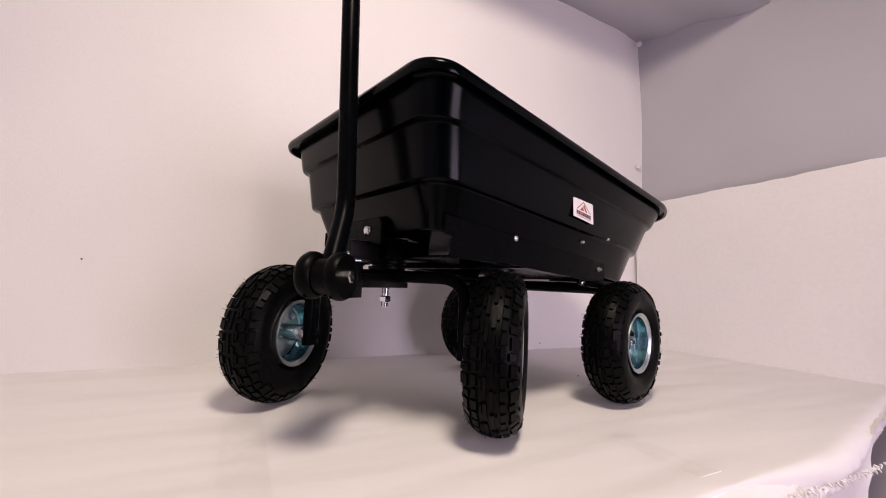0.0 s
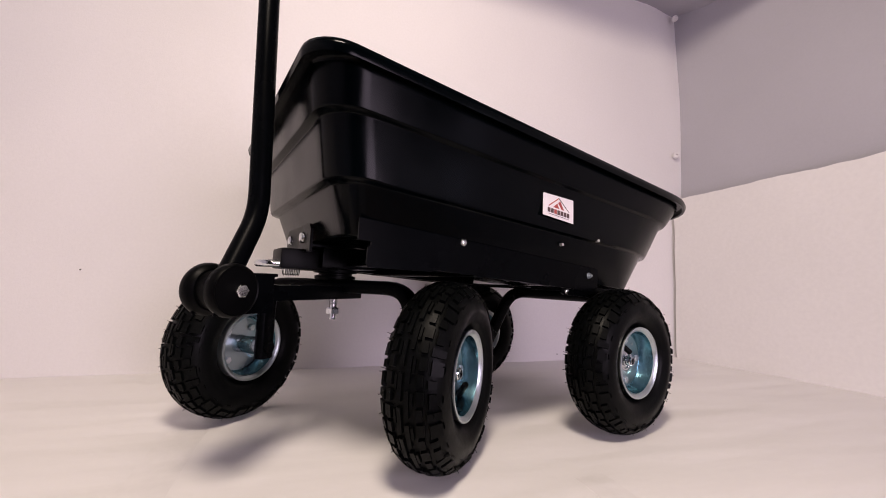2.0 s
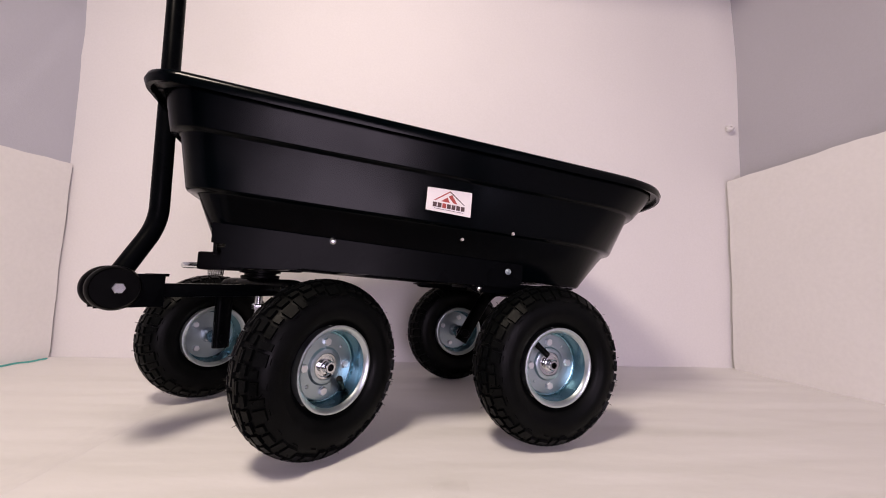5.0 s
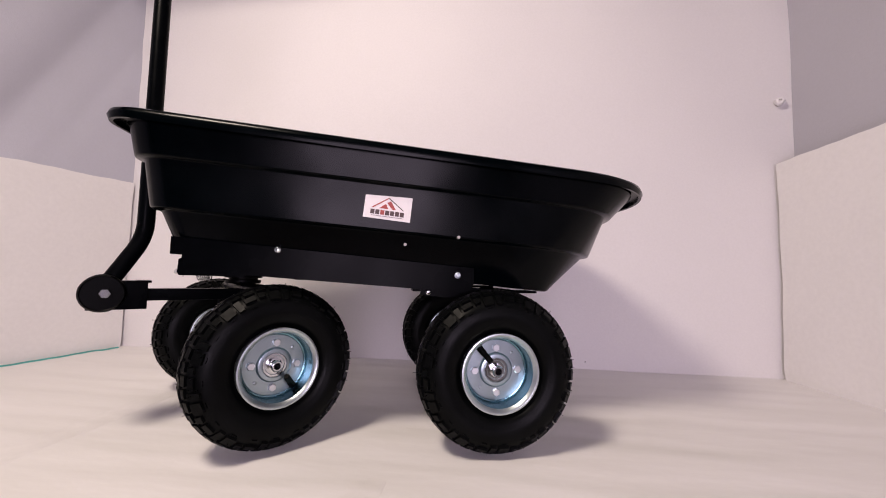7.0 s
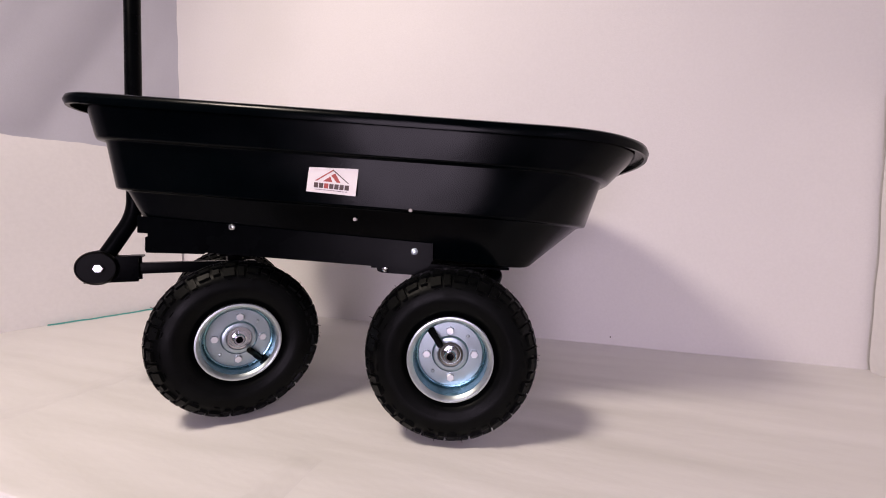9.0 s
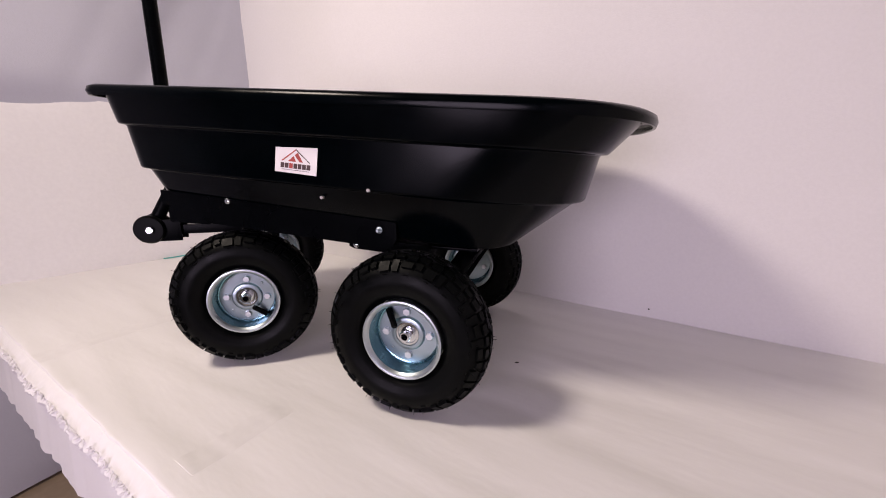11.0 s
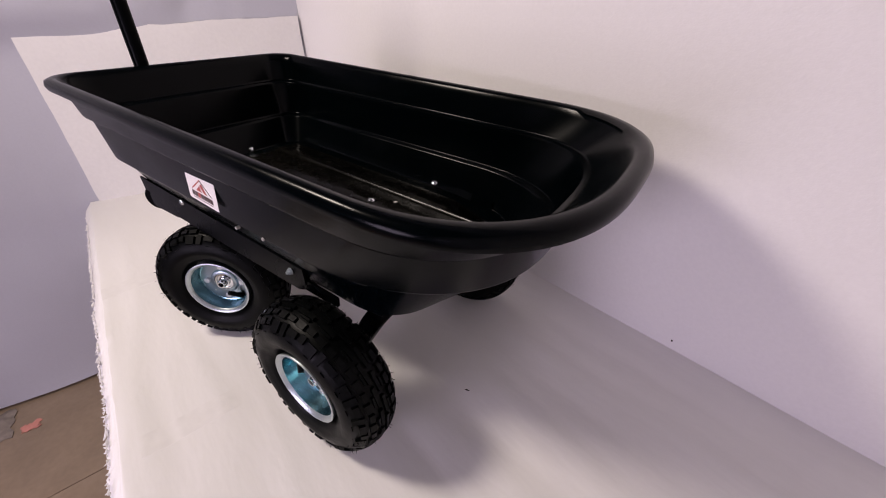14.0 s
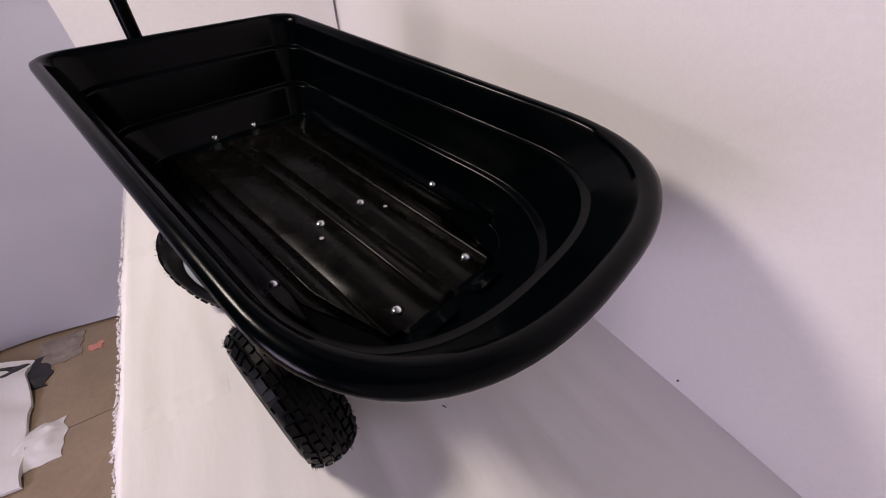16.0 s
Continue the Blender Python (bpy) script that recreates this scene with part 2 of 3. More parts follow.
def ground(u, v):
    """Height of the foam sheet on the table."""
    h = 0.0030 * n2(u * 2.2, v * 13, 11) + 0.0018 * n2(u * 4, v * 27, 13) + 0.0006 * n2(u * 9, v * 60, 14)
    return h - 0.0018


def table_foam():
    bm = bmesh.new()
    nu = 150
    us = [LEFT - 0.16 + (RIGHT - LEFT + 0.27) * k / nu for k in range(nu + 1)]
    rows = []
    for u in us:
        edge = front_edge(u)
        drop = 1.0 if u < 0.30 else max(0.16, 1.0 - 7 * (u - 0.30))
        row = [bm.verts.new((u, v, ground(u, v))) for v in (BACK - (BACK - edge) * k / 80 for k in range(81))]
        rag = 0.006 * n2(u * 25, 0, 15) + 0.004 * n2(u * 90, 0, 17)
        z0 = ground(u, edge)
        roll = 0.003 + 0.022 * min(1.0, max(0.0, (u + 0.10) / 0.30))
        for dv, dz in ((roll * 0.5, -roll * 0.13), (roll * 0.85, -roll * 0.45), (roll, -max(0.010, roll)), (max(0.010, roll), -0.032), (0.010 + rag, -0.05), (0.012 + rag, -0.12), (0.018 + rag, -0.20)):
            row.append(bm.verts.new((u, edge - dv - rag * 0.5, z0 + dz * (drop if dz < -0.02 else 1.0))))
        row.append(bm.verts.new((u, edge + 0.004, z0 - 0.20 * drop + rag)))
        row.append(bm.verts.new((u, edge + 0.004, z0 - 0.03)))
        row.append(bm.verts.new((u, BACK, -0.03)))
        rows.append(row)
    for p, q in zip(rows, rows[1:]):
        for k in range(len(p)):
            n = (k + 1) % len(p)
            bm.faces.new((p[k], q[k], q[n], p[n]))
    bm.faces.new(rows[0])
    bm.faces.new(rows[-1][::-1])
    return tagged(part("foam_sheet", bm, FOAM_FLOOR, m=BOOTH, angle=70), "white packing foam sheet covering the table, with a torn front edge", "foam sheet")


table_foam()


def torn_fringe():
    """A second torn layer along the front edge, a little below the top sheet, with loose tufts."""
    bm = bmesh.new()
    rnd = random.Random(4)
    count = 620
    rows = []
    for k in range(count):
        u = LEFT - 0.16 + (RIGHT - LEFT + 0.24) * k / (count - 1)
        edge = front_edge(u)
        w = 0.026 - 0.012 * min(1.0, max(0.0, (u + 0.05) / 0.3)) + 0.004 * n2(u * 6, 2, 21) + 0.0028 * n2(u * 34, 3, 22) + 0.0022 * rnd.uniform(-1, 1)
        z = ground(u, edge) - 0.0085 - 0.014 * min(1.0, max(0.0, (u + 0.10) / 0.30)) + 0.002 * n2(u * 8, 5, 23)
        lip = 0.004 * n2(u * 5, 7, 24)
        rows.append([bm.verts.new(p) for p in ((u, edge + 0.004, z + 0.004), (u, edge - 0.005, z + 0.003), (u, edge - 0.55 * w, z - 0.007 + lip), (u, edge - w, z - 0.020 + lip - 0.003 * rnd.random()),
                                               (u, edge - w + 0.003, z - 0.030 + lip), (u, edge + 0.004, z - 0.028))])
    for p, q in zip(rows, rows[1:]):
        for k in range(6):
            n = (k + 1) % 6
            bm.faces.new((p[k], q[k], q[n], p[n]))
    bm.faces.new(rows[0])
    bm.faces.new(rows[-1][::-1])
    strip = tagged(part("torn_foam_strip", bm, FOAM, m=BOOTH, angle=50), "torn white foam strip along the front edge of the table", "foam strip")
    bm = bmesh.new()
    for k in range(520):
        u = rnd.uniform(LEFT, RIGHT)
        z = ground(u, edge) - 0.013 - 0.016 * min(1.0, max(0.0, (u + 0.10) / 0.30)) - 0.008 * rnd.random()
        v = FRONT - 0.022 - 0.004 * n2(u * 6, 2, 21)
        tip = (u + rnd.uniform(-0.006, 0.006), v - rnd.uniform(0.001, 0.006), z + rnd.uniform(-0.008, 0.001))
        add_rod(bm, (u, v, z), tip, rnd.uniform(0.0010, 0.0024), 5, 0.0006)
    tagged(part("tuft", bm, FOAM, strip, "fuzzy torn foam tufts"), kind="stuff")
    return strip


torn_fringe()

bm = bmesh.new()
add_prism(bm, [(LEFT - 0.14, BACK - 0.01), (LEFT - 0.14, FRONT + 0.02), (0.16, FRONT + 0.02), (RIGHT + 0.08, front_edge(RIGHT + 0.08) + 0.02), (RIGHT + 0.08, BACK - 0.01)], 0.03, Matrix.Translation((0, 0, -0.063)))
table = tagged(part("display_table", bm, WOOD, m=BOOTH), "wooden table hidden under white packing foam", "table")
for u in (LEFT + 0.08, RIGHT - 0.08):
    for v in (FRONT + 0.20, BACK - 0.06):
        bm = bmesh.new()
        add_box(bm, (0.05, 0.05, -0.062 - ROOM_FLOOR), (u, v, (ROOM_FLOOR - 0.062) / 2), bevel=0.003)
        part("leg", bm, WOOD, table)


def foam_panel(u, side, flare, back_height, front_height, front, label):
    """A foam slab leaning on a side wall, standing on the table."""
    bm = bmesh.new()
    nv, nz, t = 60, 24, 0.016
    grid = []
    for off in (0, t):
        g = []
        for k in range(nv + 1):
            v = front + (BACK - 0.012 - front) * k / nv
            col = []
            for n in range(nz + 1):
                h = back_height + (front_height - back_height) * (BACK - v) / (BACK - front) + 0.006 * n2(v * 5, 0, 31 + u) + 0.003 * n2(v * 22, 1, 33)
                z = -0.003 + h * n / nz
                bulge = 0.010 * n2(v * 2.2, z * 2.0, 35 + u) + 0.003 * n2(v * 9, z * 9, 36)
                col.append(bm.verts.new((u + side * (off - bulge + flare * (BACK - v)) + (0.0 if n else side * 0.004), v + 0.004 * n2(z * 9, 2, 37), z)))
            g.append(col)
        grid.append(g)
    a, b = grid
    for g in grid:
        for k in range(nv):
            for n in range(nz):
                bm.faces.new((g[k][n], g[k + 1][n], g[k + 1][n + 1], g[k][n + 1]))
    for k in range(nv):
        for n in (0, nz):
            bm.faces.new((a[k][n], a[k + 1][n], b[k + 1][n], b[k][n]))
    for n in range(nz):
        for k in (0, nv):
            bm.faces.new((a[k][n], a[k][n + 1], b[k][n + 1], b[k][n]))
    return tagged(part("foam_slab", bm, FOAM, m=BOOTH, angle=60), label, "foam slab")


foam_panel(LEFT - 0.012, -1, LEFT_FLARE, 0.572, 0.541, FRONT + 0.027, "white foam slab standing against the cloth wall, with teal tape below")
foam_panel(RIGHT - 0.020, 1, RIGHT_FLARE, 0.620, 0.662, FRONT + 0.09, "tall white foam slab standing against the cloth wall")

bm = bmesh.new()
tape_pts = []
for k in range(40):
    v = -0.02 + (BACK - 0.03 + 0.02) * k / 39
    tape_pts.append((LEFT + 0.002 - LEFT_FLARE * (BACK - v) + 0.003 * n2(v * 9, 4, 41), v, ground(LEFT + 0.002, v) + 0.0035))
add_sweep(bm, tape_pts, [(-0.002, -0.003), (0.002, -0.003), (0.0016, 0.001), (-0.0016, 0.001)])
tagged(part("teal_tape_strip", bm, TEAL, m=BOOTH), "thin teal tape strip along the foot of a foam panel", "tape")


def tape_strip(name, a, b, width, label):
    """A strip of clear packing tape lying on the foam."""
    a, b = Vector(a), Vector(b)
    d = (b - a).normalized()
    s = Vector((-d.y, d.x)) * width / 2
    inv = BOOTH.inverted()
    bm = bmesh.new()
    n = 40
    rows = []
    for k in range(n + 1):
        c = a.lerp(b, k / n)
        row = []
        for w in (-1, -0.4, 0.4, 1):
            p = inv @ Vector((c.x + s.x * w, c.y + s.y * w, 0))
            row.append((p.x, p.y, ground(p.x, p.y) + 0.0002 + (0.0004 if abs(w) < 1 else 0.0)))
        rows.append([bm.verts.new(p) for p in row] + [bm.verts.new((p[0], p[1], p[2] - 0.0012)) for p in row[::-1]])
    for p, q in zip(rows, rows[1:]):
        for k in range(8):
            m = (k + 1) % 8
            bm.faces.new((p[k], p[m], q[m], q[k]))
    bm.faces.new(rows[0])
    bm.faces.new(rows[-1][::-1])
    return tagged(part(name, bm, TAPE, m=BOOTH), label, "tape")


tape_strip("packing_tape", (-0.60, 0.26), (-0.745, -0.30), 0.055, "long clear packing tape strip stuck on the foam")
tape_strip("packing_tape", (-0.188, -0.277), (-0.226, -0.416), 0.046, "short clear packing tape piece stuck on the foam")


def cloth_clip(u, v, z):
    bm = bmesh.new()
    add_lathe(bm, [(0.004, 0), (0.011, 0.002), (0.013, 0.008), (0.010, 0.016), (0.004, 0.018), (0.004, 0.012), (0, 0.012)], Matrix.Translation((u, v, z)) @ aim((-0.6, -1, 0.1)), segs=16)
    return tagged(part("cloth_knot", bm, FABRIC, m=BOOTH), "small white tied knot where the backdrop cloths meet", "cloth knot")


cloth_clip(RIGHT - 0.006, BACK - 0.01, 0.806)
cloth_clip(RIGHT - 0.004, BACK - 0.014, 1.40)


def speck(at, size, turn, normal="z"):
    bm = bmesh.new()
    add_lathe(bm, [(0, -0.5), (0.3, -0.4), (0.5, 0), (0.35, 0.42), (0, 0.5)], segs=8)
    ob = part("debris_speck", bm, DEBRIS, m=Matrix.Translation(at) @ pose(0, 0, 0, 0, 0, turn) @ Matrix.Diagonal((*size, 1)))
    return tagged(ob, "tiny dark speck of debris on the white surface", "debris", "specks")


for x, y, sx, sy, a in ((0.146, -0.036, 0.010, 0.0025, 12),):
    p = BOOTH.inverted() @ Vector((x, y, 0))
    speck((x, y, ground(p.x, p.y) + 0.0012), (sx, sy, 0.0025), a)
for u, z in ((0.342, 0.021), (-0.996, 0.246)):
    p = BOOTH @ Vector((u, BACK - 0.0035, z))
    speck(p, (0.004, 0.003, 0.004), -15)

# ---- the room round the booth ----
floor = tagged(new("floor", bpy.data.meshes.new("floor")), "beige tiled room floor with dark joints", "floor", "", "structure")
bm = bmesh.new()
add_box(bm, (6.0, 6.0, 0.05), (0, -1.0, ROOM_FLOOR - 0.029))
finish(bm)
bm.to_mesh(floor.data)
bm.free()
floor.data.materials.append(GROUT)
floor.matrix_basis = BOOTH


# added shell out of view, dark so the black cart reflects little
def room_wall(name, size, at):
    bm = bmesh.new()
    add_box(bm, size, at)
    tagged(part(name, bm, WALL, m=BOOTH), "unseen room wall, kept dark to cut reflections", "wall", "", "structure")


room_wall("wall_room_back", (6.0, 0.1, 3.4), (0, 1.0, ROOM_FLOOR + 1.7))
room_wall("wall_room_front", (6.0, 0.1, 3.4), (0, -4.0, ROOM_FLOOR + 1.7))
room_wall("wall_room_left", (0.1, 4.9, 3.4), (-2.9, -1.5, ROOM_FLOOR + 1.7))
room_wall("wall_room_right", (0.1, 4.9, 3.4), (2.9, -1.5, ROOM_FLOOR + 1.7))
bm = bmesh.new()
add_box(bm, (6.0, 5.2, 0.1), (0, -1.5, ROOM_FLOOR + 3.46))
tagged(part("ceiling_room", bm, WALL, m=BOOTH), "unseen room ceiling, kept dark to cut reflections", "ceiling", "", "structure")


def foam_scrap():
    bm = bmesh.new()
    n = 30
    rows = []
    for k in range(n + 1):
        a = k / n
        row = []
        for j in range(13):
            b = j / 12
            u = -1.17 + 0.56 * a + 0.10 * (b - 1) + 0.03 * n2(a * 3, b * 2, 51)
            v = -1.57 + 0.44 * b + 0.04 * a + 0.03 * n2(a * 4, b * 3, 52)
            z = ROOM_FLOOR + 0.02 + 0.16 * (1 - b) ** 1.5 + 0.05 * abs(n2(a * 2.5, b * 2, 53))
            row.append((u, v, z))
        rows.append([bm.verts.new(p) for p in row] + [bm.verts.new((p[0], p[1], p[2] - 0.012)) for p in row[::-1]])
    c = len(rows[0])
    for p, q in zip(rows, rows[1:]):
        for k in range(c):
            m = (k + 1) % c
            bm.faces.new((p[k], p[m], q[m], q[k]))
    bm.faces.new(rows[0])
    bm.faces.new(rows[-1][::-1])
    return tagged(part("foam_scrap", bm, FOAM, m=BOOTH, angle=60), "crumpled white foam offcut lying on the tiled floor", "foam scrap")


foam_scrap()


def crumpled(name, u0, u1, v0, v1, height, mat, label, category, seed):
    """A crumpled sheet lying on the room floor."""
    bm = bmesh.new()
    n = 22
    top = []
    for a in range(n + 1):
        row = []
        for b in range(n + 1):
            x, y = a / n, b / n
            edge = min(1.0, 5 * min(x, 1 - x, y, 1 - y) + 0.05)
            z = ROOM_FLOOR + 0.006 + height * edge * (0.45 + 0.9 * abs(n2(x * 3.2, y * 3.2, seed)))
            row.append((u0 + (u1 - u0) * x + 0.02 * n2(y * 4, x, seed + 1), v0 + (v1 - v0) * y + 0.02 * n2(x * 4, y, seed + 2), z))
        top.append(row)
    hi = [[bm.verts.new(p) for p in row] for row in top]
    lo = [[bm.verts.new((p[0], p[1], max(ROOM_FLOOR + 0.0035, p[2] - 0.004))) for p in row] for row in top]
    for g, flip in ((hi, 0), (lo, 1)):
        for a in range(n):
            for b in range(n):
                q = (g[a][b], g[a + 1][b], g[a + 1][b + 1], g[a][b + 1])
                bm.faces.new(q[::-1] if flip else q)
    for a in range(n):
        for b in (0, n):
            bm.faces.new((hi[a][b], hi[a + 1][b], lo[a + 1][b], lo[a][b]))
            bm.faces.new((hi[b][a], hi[b][a + 1], lo[b][a + 1], lo[b][a]))
    return tagged(part(name, bm, mat, m=BOOTH, angle=50), label, category)


crumpled("foam_offcut", -0.83, -0.67, -1.20, -1.00, 0.03, FOAM, "small flat white foam offcut lying on the tiled floor", "foam offcut", 70)
# dark sheet laid on the tiles in place of the lifted hem's shadow
crumpled("plastic_bag", -1.19, -1.02, -1.55, -1.08, 0.05, HEM_SHADE, "crumpled dark sheet standing in for shade under the cloth hem", "plastic bag", 61)
crumpled("plastic_wrap", -1.27, -1.12, -1.13, -0.98, 0.012, WRAP, "crumpled clear plastic wrap lying on the tiled floor", "plastic wrap", 64)
crumpled("paper_scrap", -1.152, -1.118, -0.958, -0.908, 0.002, PINK, "small pink paper scrap lying on the tiled floor", "paper scrap", 67)

# ---- the garden cart ----
CY = -0.005
cart = new("garden_cart")
cart.matrix_basis = pose(-0.15, CY, 0)
tagged(cart, "black dump cart with plastic tub, four wheels and pull handle", "garden cart")
CART_INV = cart.matrix_basis.inverted()


def cpart(name, bm, mat, parent=None, label="", angle=38, m=None):
    """A part of the cart from world coordinates."""
    if parent is None or parent is cart:
        return part(name, bm, mat, cart, label, angle, CART_INV @ (m or Matrix()))
    return part(name, bm, mat, parent, label, angle, m)


def outline(front, rear, half, corner, back_len, power, a, b):
    """A closed loop round the tub, at z = a + b * x."""
    pts = []
    for k in range(7):
        pts.append((front, (half - corner) * k / 7))
    for k in range(9):
        t = math.pi / 2 * k / 8
        pts.append((front + corner - corner * math.cos(t), half - corner + corner * math.sin(t)))
    s = rear - back_len
    for k in range(1, 16):
        pts.append((front + corner + (s - front - corner) * k / 16, half))
    for k in range(21):
        t = math.pi / 2 * (1 - k / 20)
        pts.append((s + back_len * math.cos(t) ** (2 / power), half * math.sin(t) ** (2 / power)))
    full = pts + [(x, -y) for x, y in pts[-2:0:-1]]
    return [Vector((x, CY + y, a + b * x)) for x, y in full]


def tub_mesh():
    R = dict(corner=0.046, back_len=0.20, power=2.6)
    rings = [
        outline(-0.5000, 0.1340, 0.1660, 0.030, 0.110, 3.40, 0.2555, -0.0900),
        outline(-0.5030, 0.1400, 0.1710, 0.034, 0.120, 3.30, 0.2580, -0.0900),
        outline(-0.5210, 0.2280, 0.1940, 0.044, 0.220, 2.35, 0.3240, -0.0640),
        outline(-0.5240, 0.2330, 0.1965, 0.045, 0.225, 2.35, 0.3262, -0.0640),
        outline(-0.5330, 0.2410, 0.2020, 0.047, 0.230, 2.35, 0.3275, -0.0640),
        outline(-0.5350, 0.2430, 0.2035, 0.048, 0.230, 2.35, 0.3305, -0.0640),
        outline(-0.5440, 0.2570, 0.2090, 0.049, 0.180, 2.70, 0.3970, -0.0630),
        outline(-0.5460, 0.2590, 0.2100, 0.049, 0.180, 2.70, 0.3990, -0.0630),
        outline(-0.5540, 0.2680, 0.2150, 0.051, 0.185, 2.70, 0.4003, -0.0630),
        outline(-0.5550, 0.2710, 0.2165, 0.051, 0.185, 2.70, 0.4030, -0.0630),
        outline(-0.5610, 0.3060, 0.2240, 0.053, 0.190, 2.80, 0.4440, -0.0655),
        outline(-0.5630, 0.310, 0.2255, **R, a=0.4480, b=-0.0660),
        outline(-0.5720, 0.322, 0.2330, **R, a=0.4473, b=-0.0660),
        outline(-0.5725, 0.323, 0.2335, **R, a=0.4410, b=-0.0660),
        outline(-0.5760, 0.327, 0.2370, **R, a=0.4405, b=-0.0660),
        outline(-0.5780, 0.329, 0.2390, **R, a=0.4475, b=-0.0660),
        outline(-0.5760, 0.327, 0.2370, **R, a=0.4545, b=-0.0660),
        outline(-0.5700, 0.321, 0.2315, **R, a=0.4580, b=-0.0660),
        outline(-0.5630, 0.313, 0.2245, **R, a=0.4580, b=-0.0660),
        outline(-0.5580, 0.306, 0.2200, **R, a=0.4535, b=-0.0660),
        outline(-0.5550, 0.2980, 0.2170, 0.050, 0.185, 2.80, 0.4440, -0.0655),
        outline(-0.5500, 0.2640, 0.2105, 0.048, 0.183, 2.70, 0.4075, -0.0630),
        outline(-0.5470, 0.2610, 0.2085, 0.047, 0.180, 2.70, 0.4045, -0.0630),
        outline(-0.5400, 0.2530, 0.2030, 0.046, 0.177, 2.70, 0.4030, -0.0630),
        outline(-0.5370, 0.2510, 0.2015, 0.045, 0.175, 2.70, 0.3990, -0.0630),
        outline(-0.5290, 0.2380, 0.1975, 0.044, 0.225, 2.35, 0.3345, -0.0640),
        outline(-0.5260, 0.2350, 0.1955, 0.043, 0.222, 2.35, 0.3315, -0.0640),
        outline(-0.5180, 0.2270, 0.1900, 0.042, 0.217, 2.35, 0.3300, -0.0640),
        outline(-0.5150, 0.2230, 0.1875, 0.041, 0.215, 2.35, 0.3260, -0.0640),
        outline(-0.4970, 0.1400, 0.1660, 0.032, 0.110, 3.40, 0.2670, -0.0800),
        outline(-0.4930, 0.1340, 0.1620, 0.030, 0.105, 3.60, 0.2645, -0.0800),
    ]
    bm = bmesh.new()
    loops = [[bm.verts.new(p) for p in r] for r in rings]
    for p, q in zip(loops, loops[1:]):
        for k in range(len(p)):
            n = (k + 1) % len(p)
            bm.faces.new((p[k], p[n], q[n], q[k]))
    bm.faces.new(loops[0])
    bm.faces.new(loops[-1])
    return bm


def tub_floor(x):
    return 0.2645 - 0.080 * x


tub = cpart("tub", tub_mesh(), PLASTIC, label="glossy black moulded plastic tub with stepped sides", angle=50)
smooth = tub.modifiers.new("weighted_normals", "WEIGHTED_NORMAL")
smooth.keep_sharp = True
PART_INV = tub.matrix_basis.inverted()


def floor_moulding():
    """The stepped lengthwise bands of the tub's floor, with a chamfered rear end."""
    bm = bmesh.new()
    profile = [(-0.150, 0.0), (-0.149, 0.0030), (-0.1375, 0.0030), (-0.1350, 0.0006), (-0.1335, 0.0006), (-0.1315, 0.0098), (-0.1285, 0.0105), (-0.1020, 0.0062),
               (-0.1008, 0.0030), (-0.0992, 0.0030), (-0.0982, 0.0040), (-0.0290, 0.0036), (-0.0262, 0.0006), (-0.0245, 0.0006), (-0.0225, 0.0098), (-0.0195, 0.0105), (0.0090, 0.0062),
               (0.0102, 0.0030), (0.0118, 0.0030), (0.0128, 0.0040), (0.0830, 0.0036), (0.0858, 0.0006), (0.0875, 0.0006), (0.0895, 0.0098), (0.0925, 0.0105), (0.1250, 0.0062),
               (0.1262, 0.0030), (0.149, 0.0030), (0.150, 0.0)]
    rows = []
    for x, f in ((-0.474, 0.05), (-0.468, 0.6), (-0.455, 1.0), (-0.30, 1.0), (-0.15, 1.0), (0.0, 1.0), (0.126, 1.0), (0.130, 0.9), (0.137, 0.03)):
        z = tub_floor(x)
        far = max(0.0, (min(x, 0.131) - 0.029) / 0.105)
        wide = 0.152 * (1 - far ** 3.6) ** (1 / 3.6)
        rows.append([bm.verts.new((x, CY + max(-wide, min(wide, y)), z - 0.0004 + h * f)) for y, h in profile])
    for p, q in zip(rows, rows[1:]):
        for k in range(len(p) - 1):
            bm.faces.new((p[k], q[k], q[k + 1], p[k + 1]))
    return bm


part("floor_moulding", floor_moulding(), SCUFFED_SHEEN, tub, "scuffed black ribbed tub floor, its sheen lifted into the colour", angle=70)


def rear_scoop(y):
    """A shallow moulded wedge between the floor's end and the sloping rear."""
    bm = bmesh.new()
    rows = []
    for k in range(7):
        x = 0.131 + 0.044 * k / 6
        t = k / 6
        z = tub_floor(0.13) - 0.001 + 0.034 * t ** 1.3
        w = 0.026 - 0.004 * t
        h = 0.005 * (1 - t)
        rows.append([bm.verts.new((x, CY + y + d * w, z + e * h)) for d, e in ((-1, -0.2), (-0.86, 1), (0.86, 1), (1, -0.2))])
    for p, q in zip(rows, rows[1:]):
        for k in range(3):
            bm.faces.new((p[k], q[k], q[k + 1], p[k + 1]))
    bm.faces.new(rows[0])
    return bm


for y in (-0.052, 0.042):
    part("rear_scoop", rear_scoop(y), PLASTIC, tub, angle=40)


